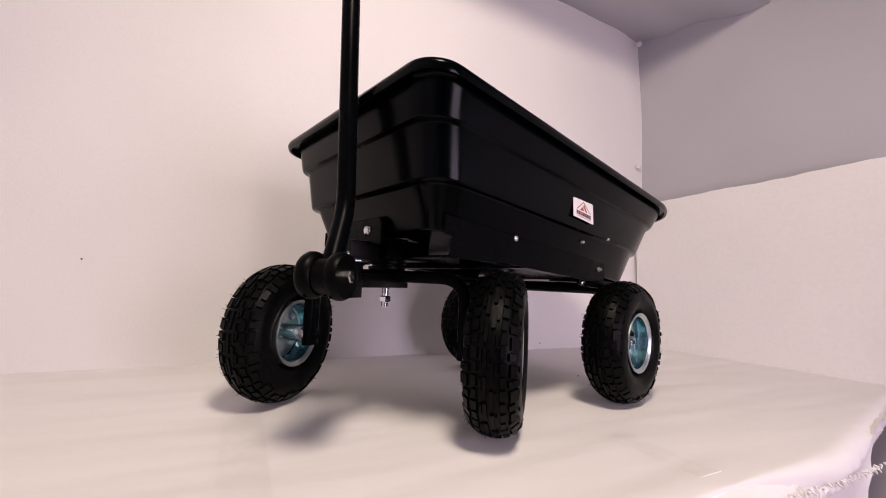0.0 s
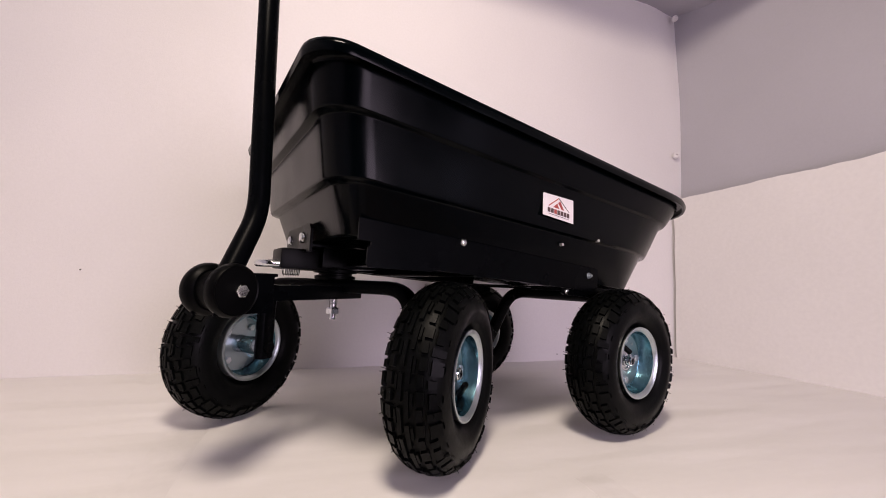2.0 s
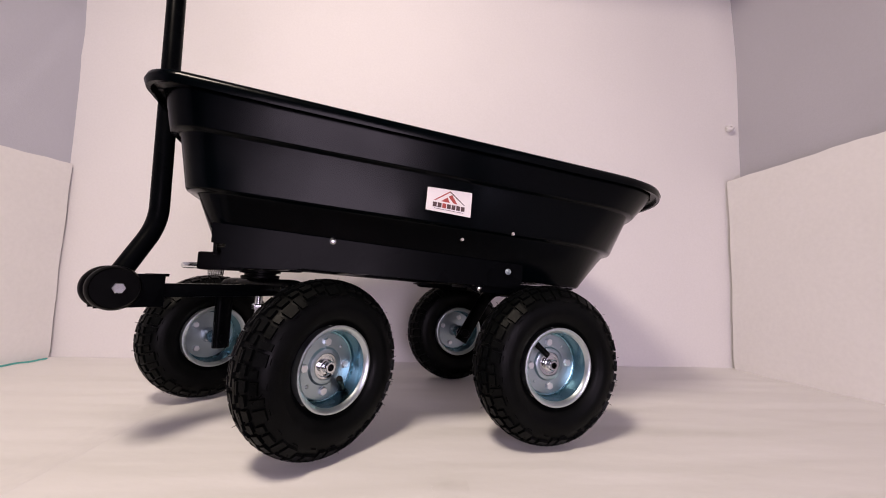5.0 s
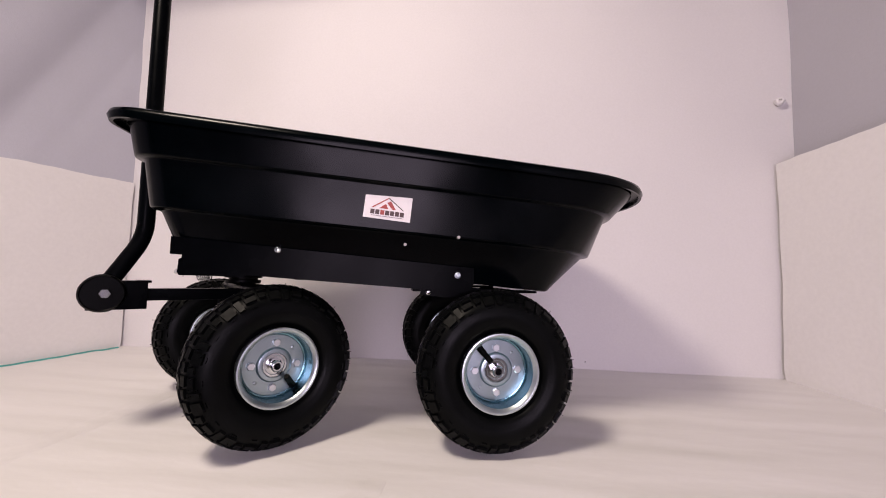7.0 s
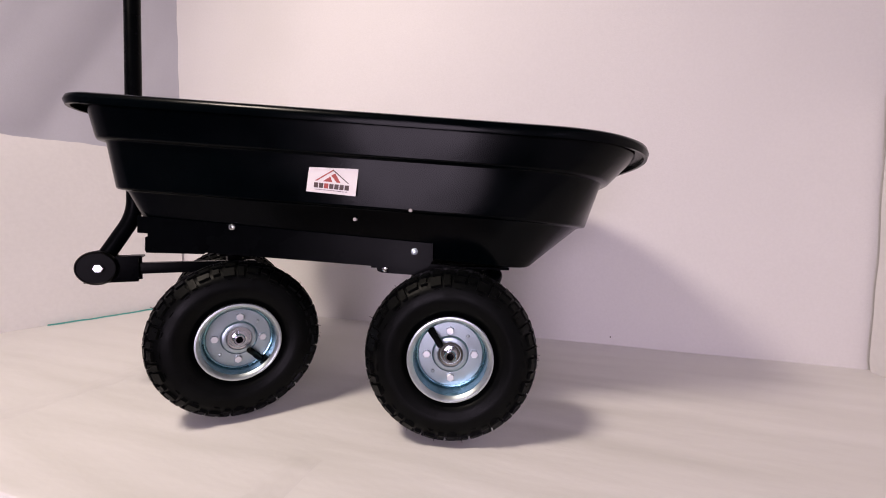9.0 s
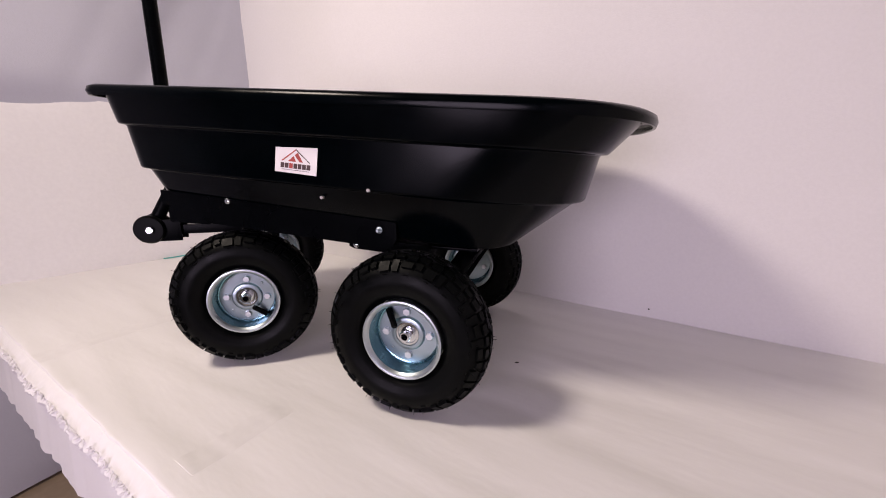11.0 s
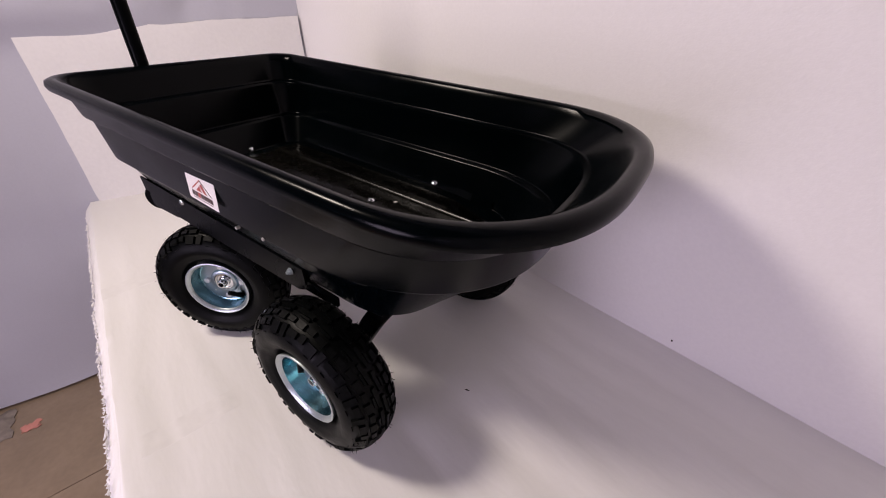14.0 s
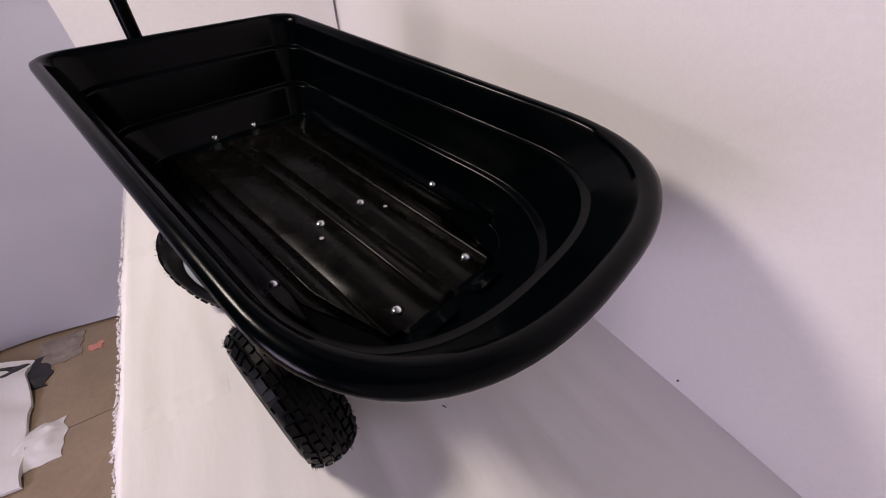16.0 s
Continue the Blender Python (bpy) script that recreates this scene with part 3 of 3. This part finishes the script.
def side_ledge(sign):
    """The long pocket edge at the foot of the tub's side, pointed at its rear end."""
    bm = bmesh.new()
    rows = []
    for k in range(13):
        x = -0.455 + 0.530 * k / 12
        taper = min(1.0, (12 - k) / 2.0)
        z = tub_floor(x)
        rows.append([bm.verts.new((x, CY + sign * y, zz)) for y, zz in ((0.150 + 0.014 * (1 - taper), z), (0.153 + 0.012 * (1 - taper), z + 0.013 * taper), (0.160, z + 0.016 * taper), (0.172 - 0.010 * (1 - taper), z + 0.018))])
    for p, q in zip(rows, rows[1:]):
        for k in range(3):
            bm.faces.new((p[k], p[k + 1], q[k + 1], q[k]))
    bm.faces.new(rows[0])
    bm.faces.new(rows[-1])
    return bm


for sign in (-1, 1):
    part("side_ledge", side_ledge(sign), PLASTIC, tub)

for x, y in ((-0.117, 0.039), (-0.117, -0.043), (0.100, 0.069), (0.100, -0.072)):
    bm = bmesh.new()
    add_dome(bm, (x, y, tub_floor(x) + 0.0015), (0.097, 0, 1), 0.0088, 0.0065)
    part("bolt_head", bm, CHROME, tub)
for y in (-0.044, 0.042):
    bm = bmesh.new()
    add_dome(bm, (-0.4965, y, 0.3085), (1, 0, 0.2), 0.0080, 0.008)
    part("bolt_head", bm, CHROME, tub)
for x, y in ((-0.055, 0.158), (-0.042, -0.166)):
    bm = bmesh.new()
    add_dome(bm, (x, y, tub_floor(x) + 0.012), (0.097, -0.7 * (1 if y > 0 else -1), 1), 0.0085, 0.009)
    part("bolt_head", bm, CHROME, tub)
# solid pale discs draw the light coming through the floor's drain holes
for x, y in ((-0.078, 0.062), (-0.086, -0.062)):
    bm = bmesh.new()
    add_lathe(bm, [(0.0036, 0), (0.0036, 0.0006), (0, 0.0006)], Matrix.Translation((x, y, tub_floor(x) + 0.0036)), segs=14)
    part("drain_hole", bm, HOLE_LIGHT, tub, "small disc painted pale for light through a drain hole")
# the same pale discs for the holes in the tub's side
for x, z in ((-0.062, 0.333), (-0.147, 0.319)):
    bm = bmesh.new()
    add_lathe(bm, [(0.0026, -0.004), (0.0026, 0.0016), (0, 0.0016)], Matrix.Translation((x, CY - 0.1935 if z < 0.325 else CY - 0.2035, z)) @ aim((0, -1, 0)), segs=12)
    part("drain_hole", bm, HOLE_LIGHT, tub, "small disc painted pale for light through a drain hole")

# sticker with a roof-shaped emblem
STICK = Matrix.Translation((-0.1762, CY - 0.2085, 0.3755)) @ pose(0, 0, 0, 90 - 4.5, 0, 0) @ pose(0, 0, 0, 0, 0, -5.3)
bm = bmesh.new()
add_prism(bm, [(-0.0365, -0.0205), (0.0365, -0.0205), (0.0365, 0.0205), (-0.0365, 0.0205)], 0.0006, STICK)
sticker = cpart("sticker", bm, STICKER, label="white rectangular sticker with a red and brown roof emblem")


def emblem(name, outlines, mat):
    bm = bmesh.new()
    for o in outlines:
        add_prism(bm, o, 0.0003, STICK @ Matrix.Translation((0, 0, 0.0007)))
    part(name, bm, mat, sticker)


emblem("roof_outline", [[(-0.0255, -0.0035), (0.0, 0.0150), (0.0, 0.0130), (-0.0225, -0.0035)]], RED)
emblem("roof_outline", [[(0.0255, -0.0035), (0.0, 0.0150), (0.0, 0.0130), (0.0235, -0.0035)]], INK)
emblem("roof_peak", [[(-0.0135, -0.0035), (-0.0035, 0.0045), (0.0005, -0.0035)], [(0.0, 0.0075), (0.0035, 0.0095), (0.0125, -0.0035), (0.0070, -0.0035), (-0.002, 0.0060)]], RED)
for k in range(7):
    x = -0.0262 + 0.0076 * k
    emblem("print_bar", [[(x, -0.0135), (x + 0.0062, -0.0135), (x + 0.0062, -0.0062), (x, -0.0062)]], RED if k == 2 else INK)
emblem("print_line", [[(-0.024, -0.0162), (0.024, -0.0162), (0.024, -0.0156), (-0.024, -0.0156)]], INK)


# frame under the tub
def rail(sign):
    side = [(-0.4955, 0.320), (-0.4955, 0.2935), (-0.479, 0.2925), (-0.479, 0.2885), (-0.483, 0.286), (-0.484, 0.266), (-0.481, 0.262), (-0.390, 0.2615), (-0.388, 0.264), (-0.048, 0.2435), (-0.036, 0.248), (-0.030, 0.258), (-0.030, 0.284)]
    bm = bmesh.new()
    y = CY + sign * 0.1785
    m = Matrix.Translation((0, y, 0)) @ pose(0, 0, 0, 90, 0, 0)
    add_prism(bm, side, 0.003, m if sign < 0 else Matrix.Translation((0, y + 0.003, 0)) @ pose(0, 0, 0, 90, 0, 0))
    flange = [(-0.452, 0.2695), (-0.05, 0.2455), (-0.05, 0.2485), (-0.452, 0.2725)]
    add_prism(bm, flange, 0.03, Matrix.Translation((0, CY + sign * 0.1785 + (0.029 if sign < 0 else 0.001), 0)) @ pose(0, 0, 0, 90, 0, 0))
    return bm


for sign in (-1, 1):
    r = cpart("side_rail", rail(sign), STEEL, label="black steel side rail", angle=30)
    for x, z, kind in ((-0.343, 0.3045, 0), (-0.058, 0.2715, 1)):
        bm = bmesh.new()
        at = (x, CY + sign * 0.1815, z)
        if kind:
            add_lathe(bm, [(0.0052, 0), (0.0052, 0.001), (0.0043, 0.0012), (0.0042, 0.0036), (0.0034, 0.0042), (0.0028, 0.0022), (0, 0.0022)], Matrix.Translation(at) @ aim((0, sign, 0)), segs=12)
            add_rod(bm, at, (at[0], at[1] + sign * 0.007, at[2]), 0.0022, 10)
        else:
            add_dome(bm, at, (0, sign, 0), 0.0055, 0.0035)
        part("bolt", bm, ZINC if kind else CHROME, r)

bm = bmesh.new()
for x in (-0.44, -0.30, -0.10):
    add_box(bm, (0.035, 0.352, 0.003), (x, CY, 0.2405 - 0.0585 * x + 0.002), bevel=0.0008)
cpart("cross_member", bm, STEEL, label="black steel cross members under the tub")

# rear axle bracket
for sign in (-1, 1):
    bm = bmesh.new()
    add_prism(bm, [(-0.118, 0.250), (-0.118, 0.240), (-0.110, 0.2365), (-0.02, 0.232), (0.016, 0.232), (0.018, 0.248), (-0.04, 0.252)], 0.004,
              Matrix.Translation((0, CY + sign * 0.168 + 0.002, 0)) @ pose(0, 0, 0, 90, 0, 0))
    add_box(bm, (0.22, 0.05, 0.004), (-0.02, CY + sign * 0.135, 0.245), bevel=0.001)
    br = cpart("axle_bracket", bm, STEEL, label="black steel rear axle bracket", angle=30)
    for x in (-0.105,):
        bm = bmesh.new()
        add_dome(bm, (x, CY + sign * 0.170, 0.243 - 0.5 * (-0.105 - x)), (0, sign, 0), 0.0055, 0.004)
        part("bolt", bm, CHROME, br)

FLAT = [(0.0105 * math.copysign(abs(math.cos(a)) ** 0.6, math.cos(a)), 0.0150 * math.copysign(abs(math.sin(a)) ** 0.6, math.sin(a))) for a in (2 * math.pi * k / 16 for k in range(16))]


def axle(track, z_top, m, lean=0.0):
    """A bent bar: across, and down at both ends to the wheels."""
    bm = bmesh.new()
    arm = track - 0.063
    path = [(-0.1 * lean, -arm, 0.106), (lean, -arm, z_top), (lean, arm, z_top), (-0.1 * lean, arm, 0.106)]
    add_sweep(bm, [m @ p for p in rounded(path, 0.045, 8)], FLAT, up=m.to_3x3() @ Vector((1, 0, 0)))
    for s in (-1, 1):
        add_rod(bm, m @ Vector((0, s * (arm - 0.012), 0.1252)), m @ Vector((0, s * (track + 0.008), 0.1252)), 0.0050, 16)
        add_hex(bm, m @ Vector((0, s * (arm - 0.008), 0.1252)), m.to_3x3() @ Vector((0, -s, 0)), 0.011, 0.008)
    return bm


FRONT_M = Matrix.Translation((-0.4555, 0.006, 0)) @ pose(0, 0, 0, 0, 0, 32.5)
REAR_M = Matrix.Translation((0, CY, 0))
cpart("rear_axle", axle(0.2075, 0.233, REAR_M, 0.070), STEEL, label="black bent steel rear axle", angle=45)
front_axle = cpart("front_axle", axle(0.207, 0.2365, FRONT_M), STEEL, label="black bent steel front axle, turned to one side", angle=45)

# wheels
TYRE_R, TYRE_W, PR, PH = 0.1245, 0.080, 0.92, 0.95


def tyre_mesh():
    bm = bmesh.new()
    prof = []
    for k in range(33):
        t = math.radians(-152 + 304 * k / 32)
        c, s = math.cos(t), math.sin(t)
        r = 0.0890 + 0.0327 * (abs(c) ** PR) * (1 if c > 0 else -1)
        h = TYRE_W / 2 * (abs(s) ** PH) * (1 if s > 0 else -1)
        if k in (3, 6, 26, 29):
            h += 0.0012 if h > 0 else -0.0012
        prof.append((r, h))
    add_lathe(bm, prof, segs=72, close=True)
    return bm


def tread_block(bm):
    def block(a0, a1, h0, h1, top, sink=0.004, skew=0.0):
        """A tread block between angles and widths, on the tyre's round shoulder."""
        def place(a, h, lift):
            q = min(0.999, abs(h) / (TYRE_W / 2))
            ang = math.asin(q ** (1 / PH))
            r = 0.0890 + 0.0327 * math.cos(ang) ** PR + lift * math.cos(ang * 0.75)
            hh = h + (1 if h > 0 else -1) * lift * math.sin(ang * 0.75)
            aa = a + skew * h
            return Vector((r * math.cos(aa), r * math.sin(aa), hh))
        e = 0.0007
        da = e / TYRE_R
        base = [place(a0, h0, -sink), place(a1, h0, -sink), place(a1, h1, -sink), place(a0, h1, -sink)]
        cap = [place(a0 + da, h0 + e, top), place(a1 - da, h0 + e, top), place(a1 - da, h1 - e, top), place(a0 + da, h1 - e, top)]
        b = [bm.verts.new(p) for p in base]
        c = [bm.verts.new(p) for p in cap]
        bm.faces.new(c)
        for k in range(4):
            n = (k + 1) % 4
            bm.faces.new((b[k], b[n], c[n], c[k]))
    return block


def tread_mesh():
    bm = bmesh.new()
    block = tread_block(bm)
    count = 21
    step = 2 * math.pi / count
    for k in range(count):
        a = k * step
        o = 0.5 * step
        for s, off in ((-1, 0), (1, o)):
            def pair(a0, a1, h0, h1, top, skew=0.0):
                block(a + off + a0 * step, a + off + a1 * step, min(s * h0, s * h1), max(s * h0, s * h1), top, skew=s * skew)
            pair(0.07, 0.90, 0.0014, 0.0075, 0.0040, -1.4)
            pair(0.16, 0.62, 0.0075, 0.0116, 0.0038, -1.4)
            pair(0.04, 0.46, 0.0140, 0.0232, 0.0040)
            pair(0.56, 0.94, 0.0140, 0.0215, 0.0040)
            pair(0.10, 0.60, 0.0262, 0.0368 if k % 2 else 0.0335, 0.0040)
            pair(0.70, 1.00, 0.0245, 0.0330 if k % 2 else 0.0372, 0.0038)
            pair(0.20, 0.50, 0.0372, 0.0385, 0.0018)
    return bm


def hair_mesh():
    """Moulding hairs left on a new tyre."""
    bm = bmesh.new()
    rnd = random.Random(7)
    for k in range(120):
        a = rnd.uniform(0, 2 * math.pi)
        h = rnd.choice((-0.034, -0.030, -0.013, 0.013, 0.030, 0.034)) + rnd.uniform(-0.002, 0.002)
        ang = math.asin((abs(h) / (TYRE_W / 2)) ** (1 / PH))
        r = 0.0890 + 0.0327 * math.cos(ang) ** PR
        d = Vector((math.cos(a) * math.cos(ang * 0.8), math.sin(a) * math.cos(ang * 0.8), math.sin(ang * 0.8) * (1 if h > 0 else -1)))
        p = Vector((r * math.cos(a), r * math.sin(a), h))
        tip = p + d * rnd.uniform(0.0055, 0.0085) + Vector((rnd.uniform(-1, 1), rnd.uniform(-1, 1), rnd.uniform(-1, 1))) * 0.0015
        add_rod(bm, p, tip, 0.0006, 5, 0.0003)
    return bm


def rim_mesh():
    """Dished steel rim; +z is its outer side."""
    bm = bmesh.new()
    outer = [(0.0570, 0.0170), (0.0588, 0.0270), (0.0600, 0.0315), (0.0606, 0.0330), (0.0602, 0.0346), (0.0580, 0.0350), (0.0556, 0.0338), (0.0536, 0.0314), (0.0522, 0.0296),
             (0.0512, 0.0220), (0.0504, 0.0090), (0.0494, 0.0050), (0.0475, 0.0042), (0.0462, 0.0058), (0.0300, 0.0060), (0.0270, 0.0060), (0.0245, 0.0090), (0.0215, 0.0100), (0.0190, 0.0100), (0.0180, 0.0075), (0.0140, 0.0070)]
    inner = [(0.0140, 0.0020), (0.0300, 0.0020), (0.0470, 0.0010), (0.0494, -0.0010), (0.0508, -0.0120), (0.0522, -0.0296), (0.0536, -0.0314), (0.0556, -0.0338), (0.0580, -0.0350), (0.0602, -0.0346), (0.0606, -0.0330), (0.0600, -0.0315), (0.0588, -0.0270), (0.0570, -0.0170)]
    add_lathe(bm, outer + inner, segs=64, close=True)
    for fc in bm.faces:
        c = fc.calc_center_median()
        q = math.hypot(c.x, c.y)
        if 0.0470 < q < 0.0520 and c.z < 0.029:
            fc.material_index = 1
        elif q < 0.0471:
            fc.material_index = 2
    return bm


def hub_mesh():
    bm = bmesh.new()
    add_lathe(bm, [(0.0060, -0.054), (0.0140, -0.054), (0.0150, -0.052), (0.0150, 0.001), (0.0178, 0.006), (0.0178, 0.0090), (0.0150, 0.0090), (0.0145, 0.0070), (0.0105, 0.0070), (0.0100, 0.0100), (0.0060, 0.0100)], segs=32, close=True)
    return bm


def nut_mesh():
    bm = bmesh.new()
    add_lathe(bm, [(0.0046, 0.0075), (0.0105, 0.0075), (0.0105, 0.0105), (0.0085, 0.0110), (0.0088, 0.0185), (0.0075, 0.0200), (0.0072, 0.0200), (0.0070, 0.0215), (0.0052, 0.0215), (0.0050, 0.0100), (0.0046, 0.0075)], segs=12)
    return bm


def bolt_mesh():
    bm = bmesh.new()
    add_hex(bm, (0, 0, 0), (0, 0, 1), 0.0062, 0.0045)
    add_rod(bm, (0, 0, -0.010), (0, 0, 0.001), 0.0032, 10)
    add_hex(bm, (0, 0, -0.0045), (0, 0, -1), 0.0062, 0.005)
    return bm


def valve_mesh():
    bm = bmesh.new()
    add_lathe(bm, [(0.0052, -0.002), (0.0050, 0.010), (0.0042, 0.013), (0.0046, 0.015), (0.0046, 0.026), (0.0038, 0.028), (0, 0.028)], segs=14)
    return bm


first = {}


def wheel(m, spin, valve):
    """A pneumatic wheel; the z axis of m is its axle, pointing outwards."""
    basis = CART_INV @ m @ pose(0, 0, 0, 0, 0, spin)
    if not first:
        w = part("wheel", rim_mesh(), (ZINC, TEAL_ZINC, DISC_ZINC), cart, "pneumatic wheel with dished zinc-plated rim", 30, basis)
        first["wheel"] = w
        first["tyre"] = part("tyre", tyre_mesh(), RUBBER, w, "black knobbly rubber tyre", 32)
        first["tread"] = tagged(part("tread", tread_mesh(), RUBBER, w, "black rubber tread blocks", 32), kind="stuff")
        first["hairs"] = tagged(part("tyre_hairs", hair_mesh(), RUBBER, w), kind="stuff")
        first["hub"] = part("hub", hub_mesh(), CHROME, w, "bright steel hub tube", 30)
        first["nut"] = part("axle_nut", nut_mesh(), CHROME, w, "bright axle nut", 30)
        first["bolt"] = part("bolt", bolt_mesh(), BOLT, w, "bright hexagon bolt", 30, pose(0.0345, 0, 0.0060))
        first["valve"] = part("valve_stem", valve_mesh(), RUBBER, w, "black rubber valve stem", 40, pose(0, 0, 0, 0, 0, valve) @ pose(0.044, 0, 0.010, 0, -58, 0))
    else:
        w = share(first["wheel"], basis, cart)
        for k in ("tyre", "tread", "hairs", "hub", "nut"):
            share(first[k], Matrix(), w)
        share(first["bolt"], pose(0.0345, 0, 0.0060), w)
        share(first["valve"], pose(0, 0, 0, 0, 0, valve) @ pose(0.044, 0, 0.010, 0, -58, 0), w)
    for a in (90, 180, 270):
        share(first["bolt"], pose(0, 0, 0, 0, 0, a) @ pose(0.0345, 0, 0.0060), w)
    for a in (45, 225):
        bm = bmesh.new()
        add_dome(bm, (0.0365 * math.cos(radians(a)), 0.0365 * math.sin(radians(a)), 0.0057), (0, 0, 1), 0.0026, 0.0016)
        part("rivet", bm, ZINC, w)
    return w


def out_axis(sign):
    return pose(0, 0, 0, 90 if sign < 0 else -90, 0, 0)


for m, tracks, spins in ((REAR_M, (0.2085, 0.2065), (1.0, 20.0)), (FRONT_M, (0.2015, 0.2025), (-3.0, 40.0))):
    for sign, track, spin in zip((-1, 1), tracks, spins):
        mm = m @ Matrix.Translation((0, sign * track, 0.1252)) @ out_axis(sign)
        wheel(mm, spin, 128 if m is REAR_M else -48)

# tongue and steering head
bm = bmesh.new()
T = FRONT_M @ Matrix.Translation((0, -0.014, 0))
add_box(bm, (0.225, 0.026, 0.020), T @ Vector((-0.075, 0, 0.2265)), T.to_3x3().to_4x4(), 0.002)
tongue = cpart("tongue", bm, STEEL, label="black square steel tongue", angle=30)
bm = bmesh.new()
for s in (-1, 1):
    add_box(bm, (0.075, 0.003, 0.046), T @ Vector((-0.190, s * 0.0175, 0.2265)), T.to_3x3().to_4x4(), 0.001)
add_box(bm, (0.02, 0.038, 0.004), T @ Vector((-0.158, 0, 0.2485)), T.to_3x3().to_4x4(), 0.001)
cpart("handle_fork", bm, STEEL, label="black steel fork plates", angle=30)
bm = bmesh.new()
for s in (-1, 1):
    mm = T @ Matrix.Translation((-0.209, s * 0.019, 0.2300)) @ pose(0, 0, 0, 90 if s < 0 else -90, 0, 0)
    add_lathe(bm, [(0, -0.010), (0.024, -0.010), (0.0278, -0.007), (0.0296, -0.002), (0.0296, 0.003), (0.0280, 0.007), (0.0269, 0.0085), (0.0255, 0.0075), (0, 0.0075)], mm, segs=40)
add_rod(bm, T @ Vector((-0.209, -0.012, 0.230)), T @ Vector((-0.209, 0.012, 0.230)), 0.022, 28)
knuckle = cpart("knuckle", bm, HARD_PLASTIC, label="black round plastic knuckle discs", angle=35)
for s in (-1, 1):
    bm = bmesh.new()
    add_hex(bm, T @ Vector((-0.206, s * 0.0268, 0.2300)), T.to_3x3() @ Vector((0, s, 0)), 0.0078, 0.006)
    cpart("pivot_bolt", bm, CHROME, label="bright hexagon pivot bolt")

bm = bmesh.new()
add_rod(bm, (-0.4555, 0.006, 0.206), (-0.4555, 0.006, 0.262), 0.0062, 16)
add_hex(bm, (-0.4555, 0.006, 0.192), (0, 0, 1), 0.0105, 0.010)
add_rod(bm, (-0.4555, 0.006, 0.183), (-0.4555, 0.006, 0.217), 0.0062, 16)
cpart("king_pin", bm, CHROME, label="bright steel king pin with lock nut", angle=30)
bm = bmesh.new()
add_lathe(bm, [(0, 0.2455), (0.030, 0.2455), (0.032, 0.248), (0.032, 0.252), (0.026, 0.253), (0.026, 0.256), (0.034, 0.257), (0.034, 0.262), (0, 0.262)], Matrix.Translation((-0.4555, 0.006, 0)), segs=32)
cpart("turntable", bm, HARD_PLASTIC, label="black round steering bearing", angle=35)
bm = bmesh.new()
add_box(bm, (0.085, 0.10, 0.005), (-0.452, 0.0, 0.2655), bevel=0.001)
add_box(bm, (0.085, 0.004, 0.030), (-0.452, -0.05, 0.279), bevel=0.001)
add_box(bm, (0.085, 0.004, 0.030), (-0.452, 0.05, 0.279), bevel=0.001)
cpart("steering_bracket", bm, STEEL, label="black steel steering bracket", angle=30)

# tipping latch
bm = bmesh.new()
add_prism(bm, [(-0.07, -0.020), (0.07, -0.020), (0.07, 0.012), (0.062, 0.020), (-0.062, 0.020), (-0.07, 0.012)], 0.004, Matrix.Translation((-0.5145, 0.004, 0.304)) @ pose(0, 0, 0, 90, 0, -90) )
add_box(bm, (0.055, 0.125, 0.004), (-0.490, 0.0, 0.2935), bevel=0.001)
plate = cpart("latch_plate", bm, STEEL, label="black steel latch plate", angle=30)
for y in (-0.028, 0.046):
    bm = bmesh.new()
    add_dome(bm, (-0.518, y, 0.306), (-1, 0, 0), 0.0085, 0.006)
    part("bolt", bm, CHROME, plate)
bm = bmesh.new()
add_box(bm, (0.070, 0.062, 0.030), (-0.513, 0.0, 0.2745), bevel=0.005)
latch = cpart("latch_housing", bm, HARD_PLASTIC, label="black latch housing")
bm = bmesh.new()
loop = rounded([(-0.52, -0.024, 0.268), (-0.566, -0.022, 0.266), (-0.574, 0.0, 0.266), (-0.566, 0.022, 0.266), (-0.52, 0.024, 0.268)], 0.012, 6)
add_sweep(bm, loop, circle(0.005, 14))
part("latch_loop", bm, CHROME, latch, "bright steel release loop")
bm = bmesh.new()
for k in range(7):
    add_lathe(bm, [(0.0075, -0.0012), (0.0092, 0), (0.0075, 0.0012), (0.0062, 0)], Matrix.Translation((-0.536 + 0.0034 * k, 0.0, 0.2585)) @ aim((1, 0, 0.05)), segs=16, close=True)
part("spring", bm, CHROME, latch, "bright coil spring")

# pull handle
bm = bmesh.new()
path = [(-0.622, -0.120, 0.236), (-0.588, -0.084, 0.324), (-0.604, -0.058, 0.95)]
add_sweep(bm, rounded(path, 0.028, 8), circle(0.0128, 20), up=(0, 1, 0))
cpart("pull_handle", bm, STEEL, label="black bent steel pull handle tube")

# ---- floor tiles, last ----
bm = bmesh.new()
s = 0.597
add_box(bm, (s, s, 0.008), (0, 0, 0), bevel=0.0012)
finish(bm)
tile_mesh = bpy.data.meshes.new("tile")
bm.to_mesh(tile_mesh)
bm.free()
tile_mesh.materials.append(TILE)
for a in range(9):
    for b in range(8):
        t = new("tile", tile_mesh)
        t.parent = floor
        t.matrix_basis = pose(-2.275 + 0.60 * a, -3.376 + 0.60 * b, ROOM_FLOOR - 0.001)
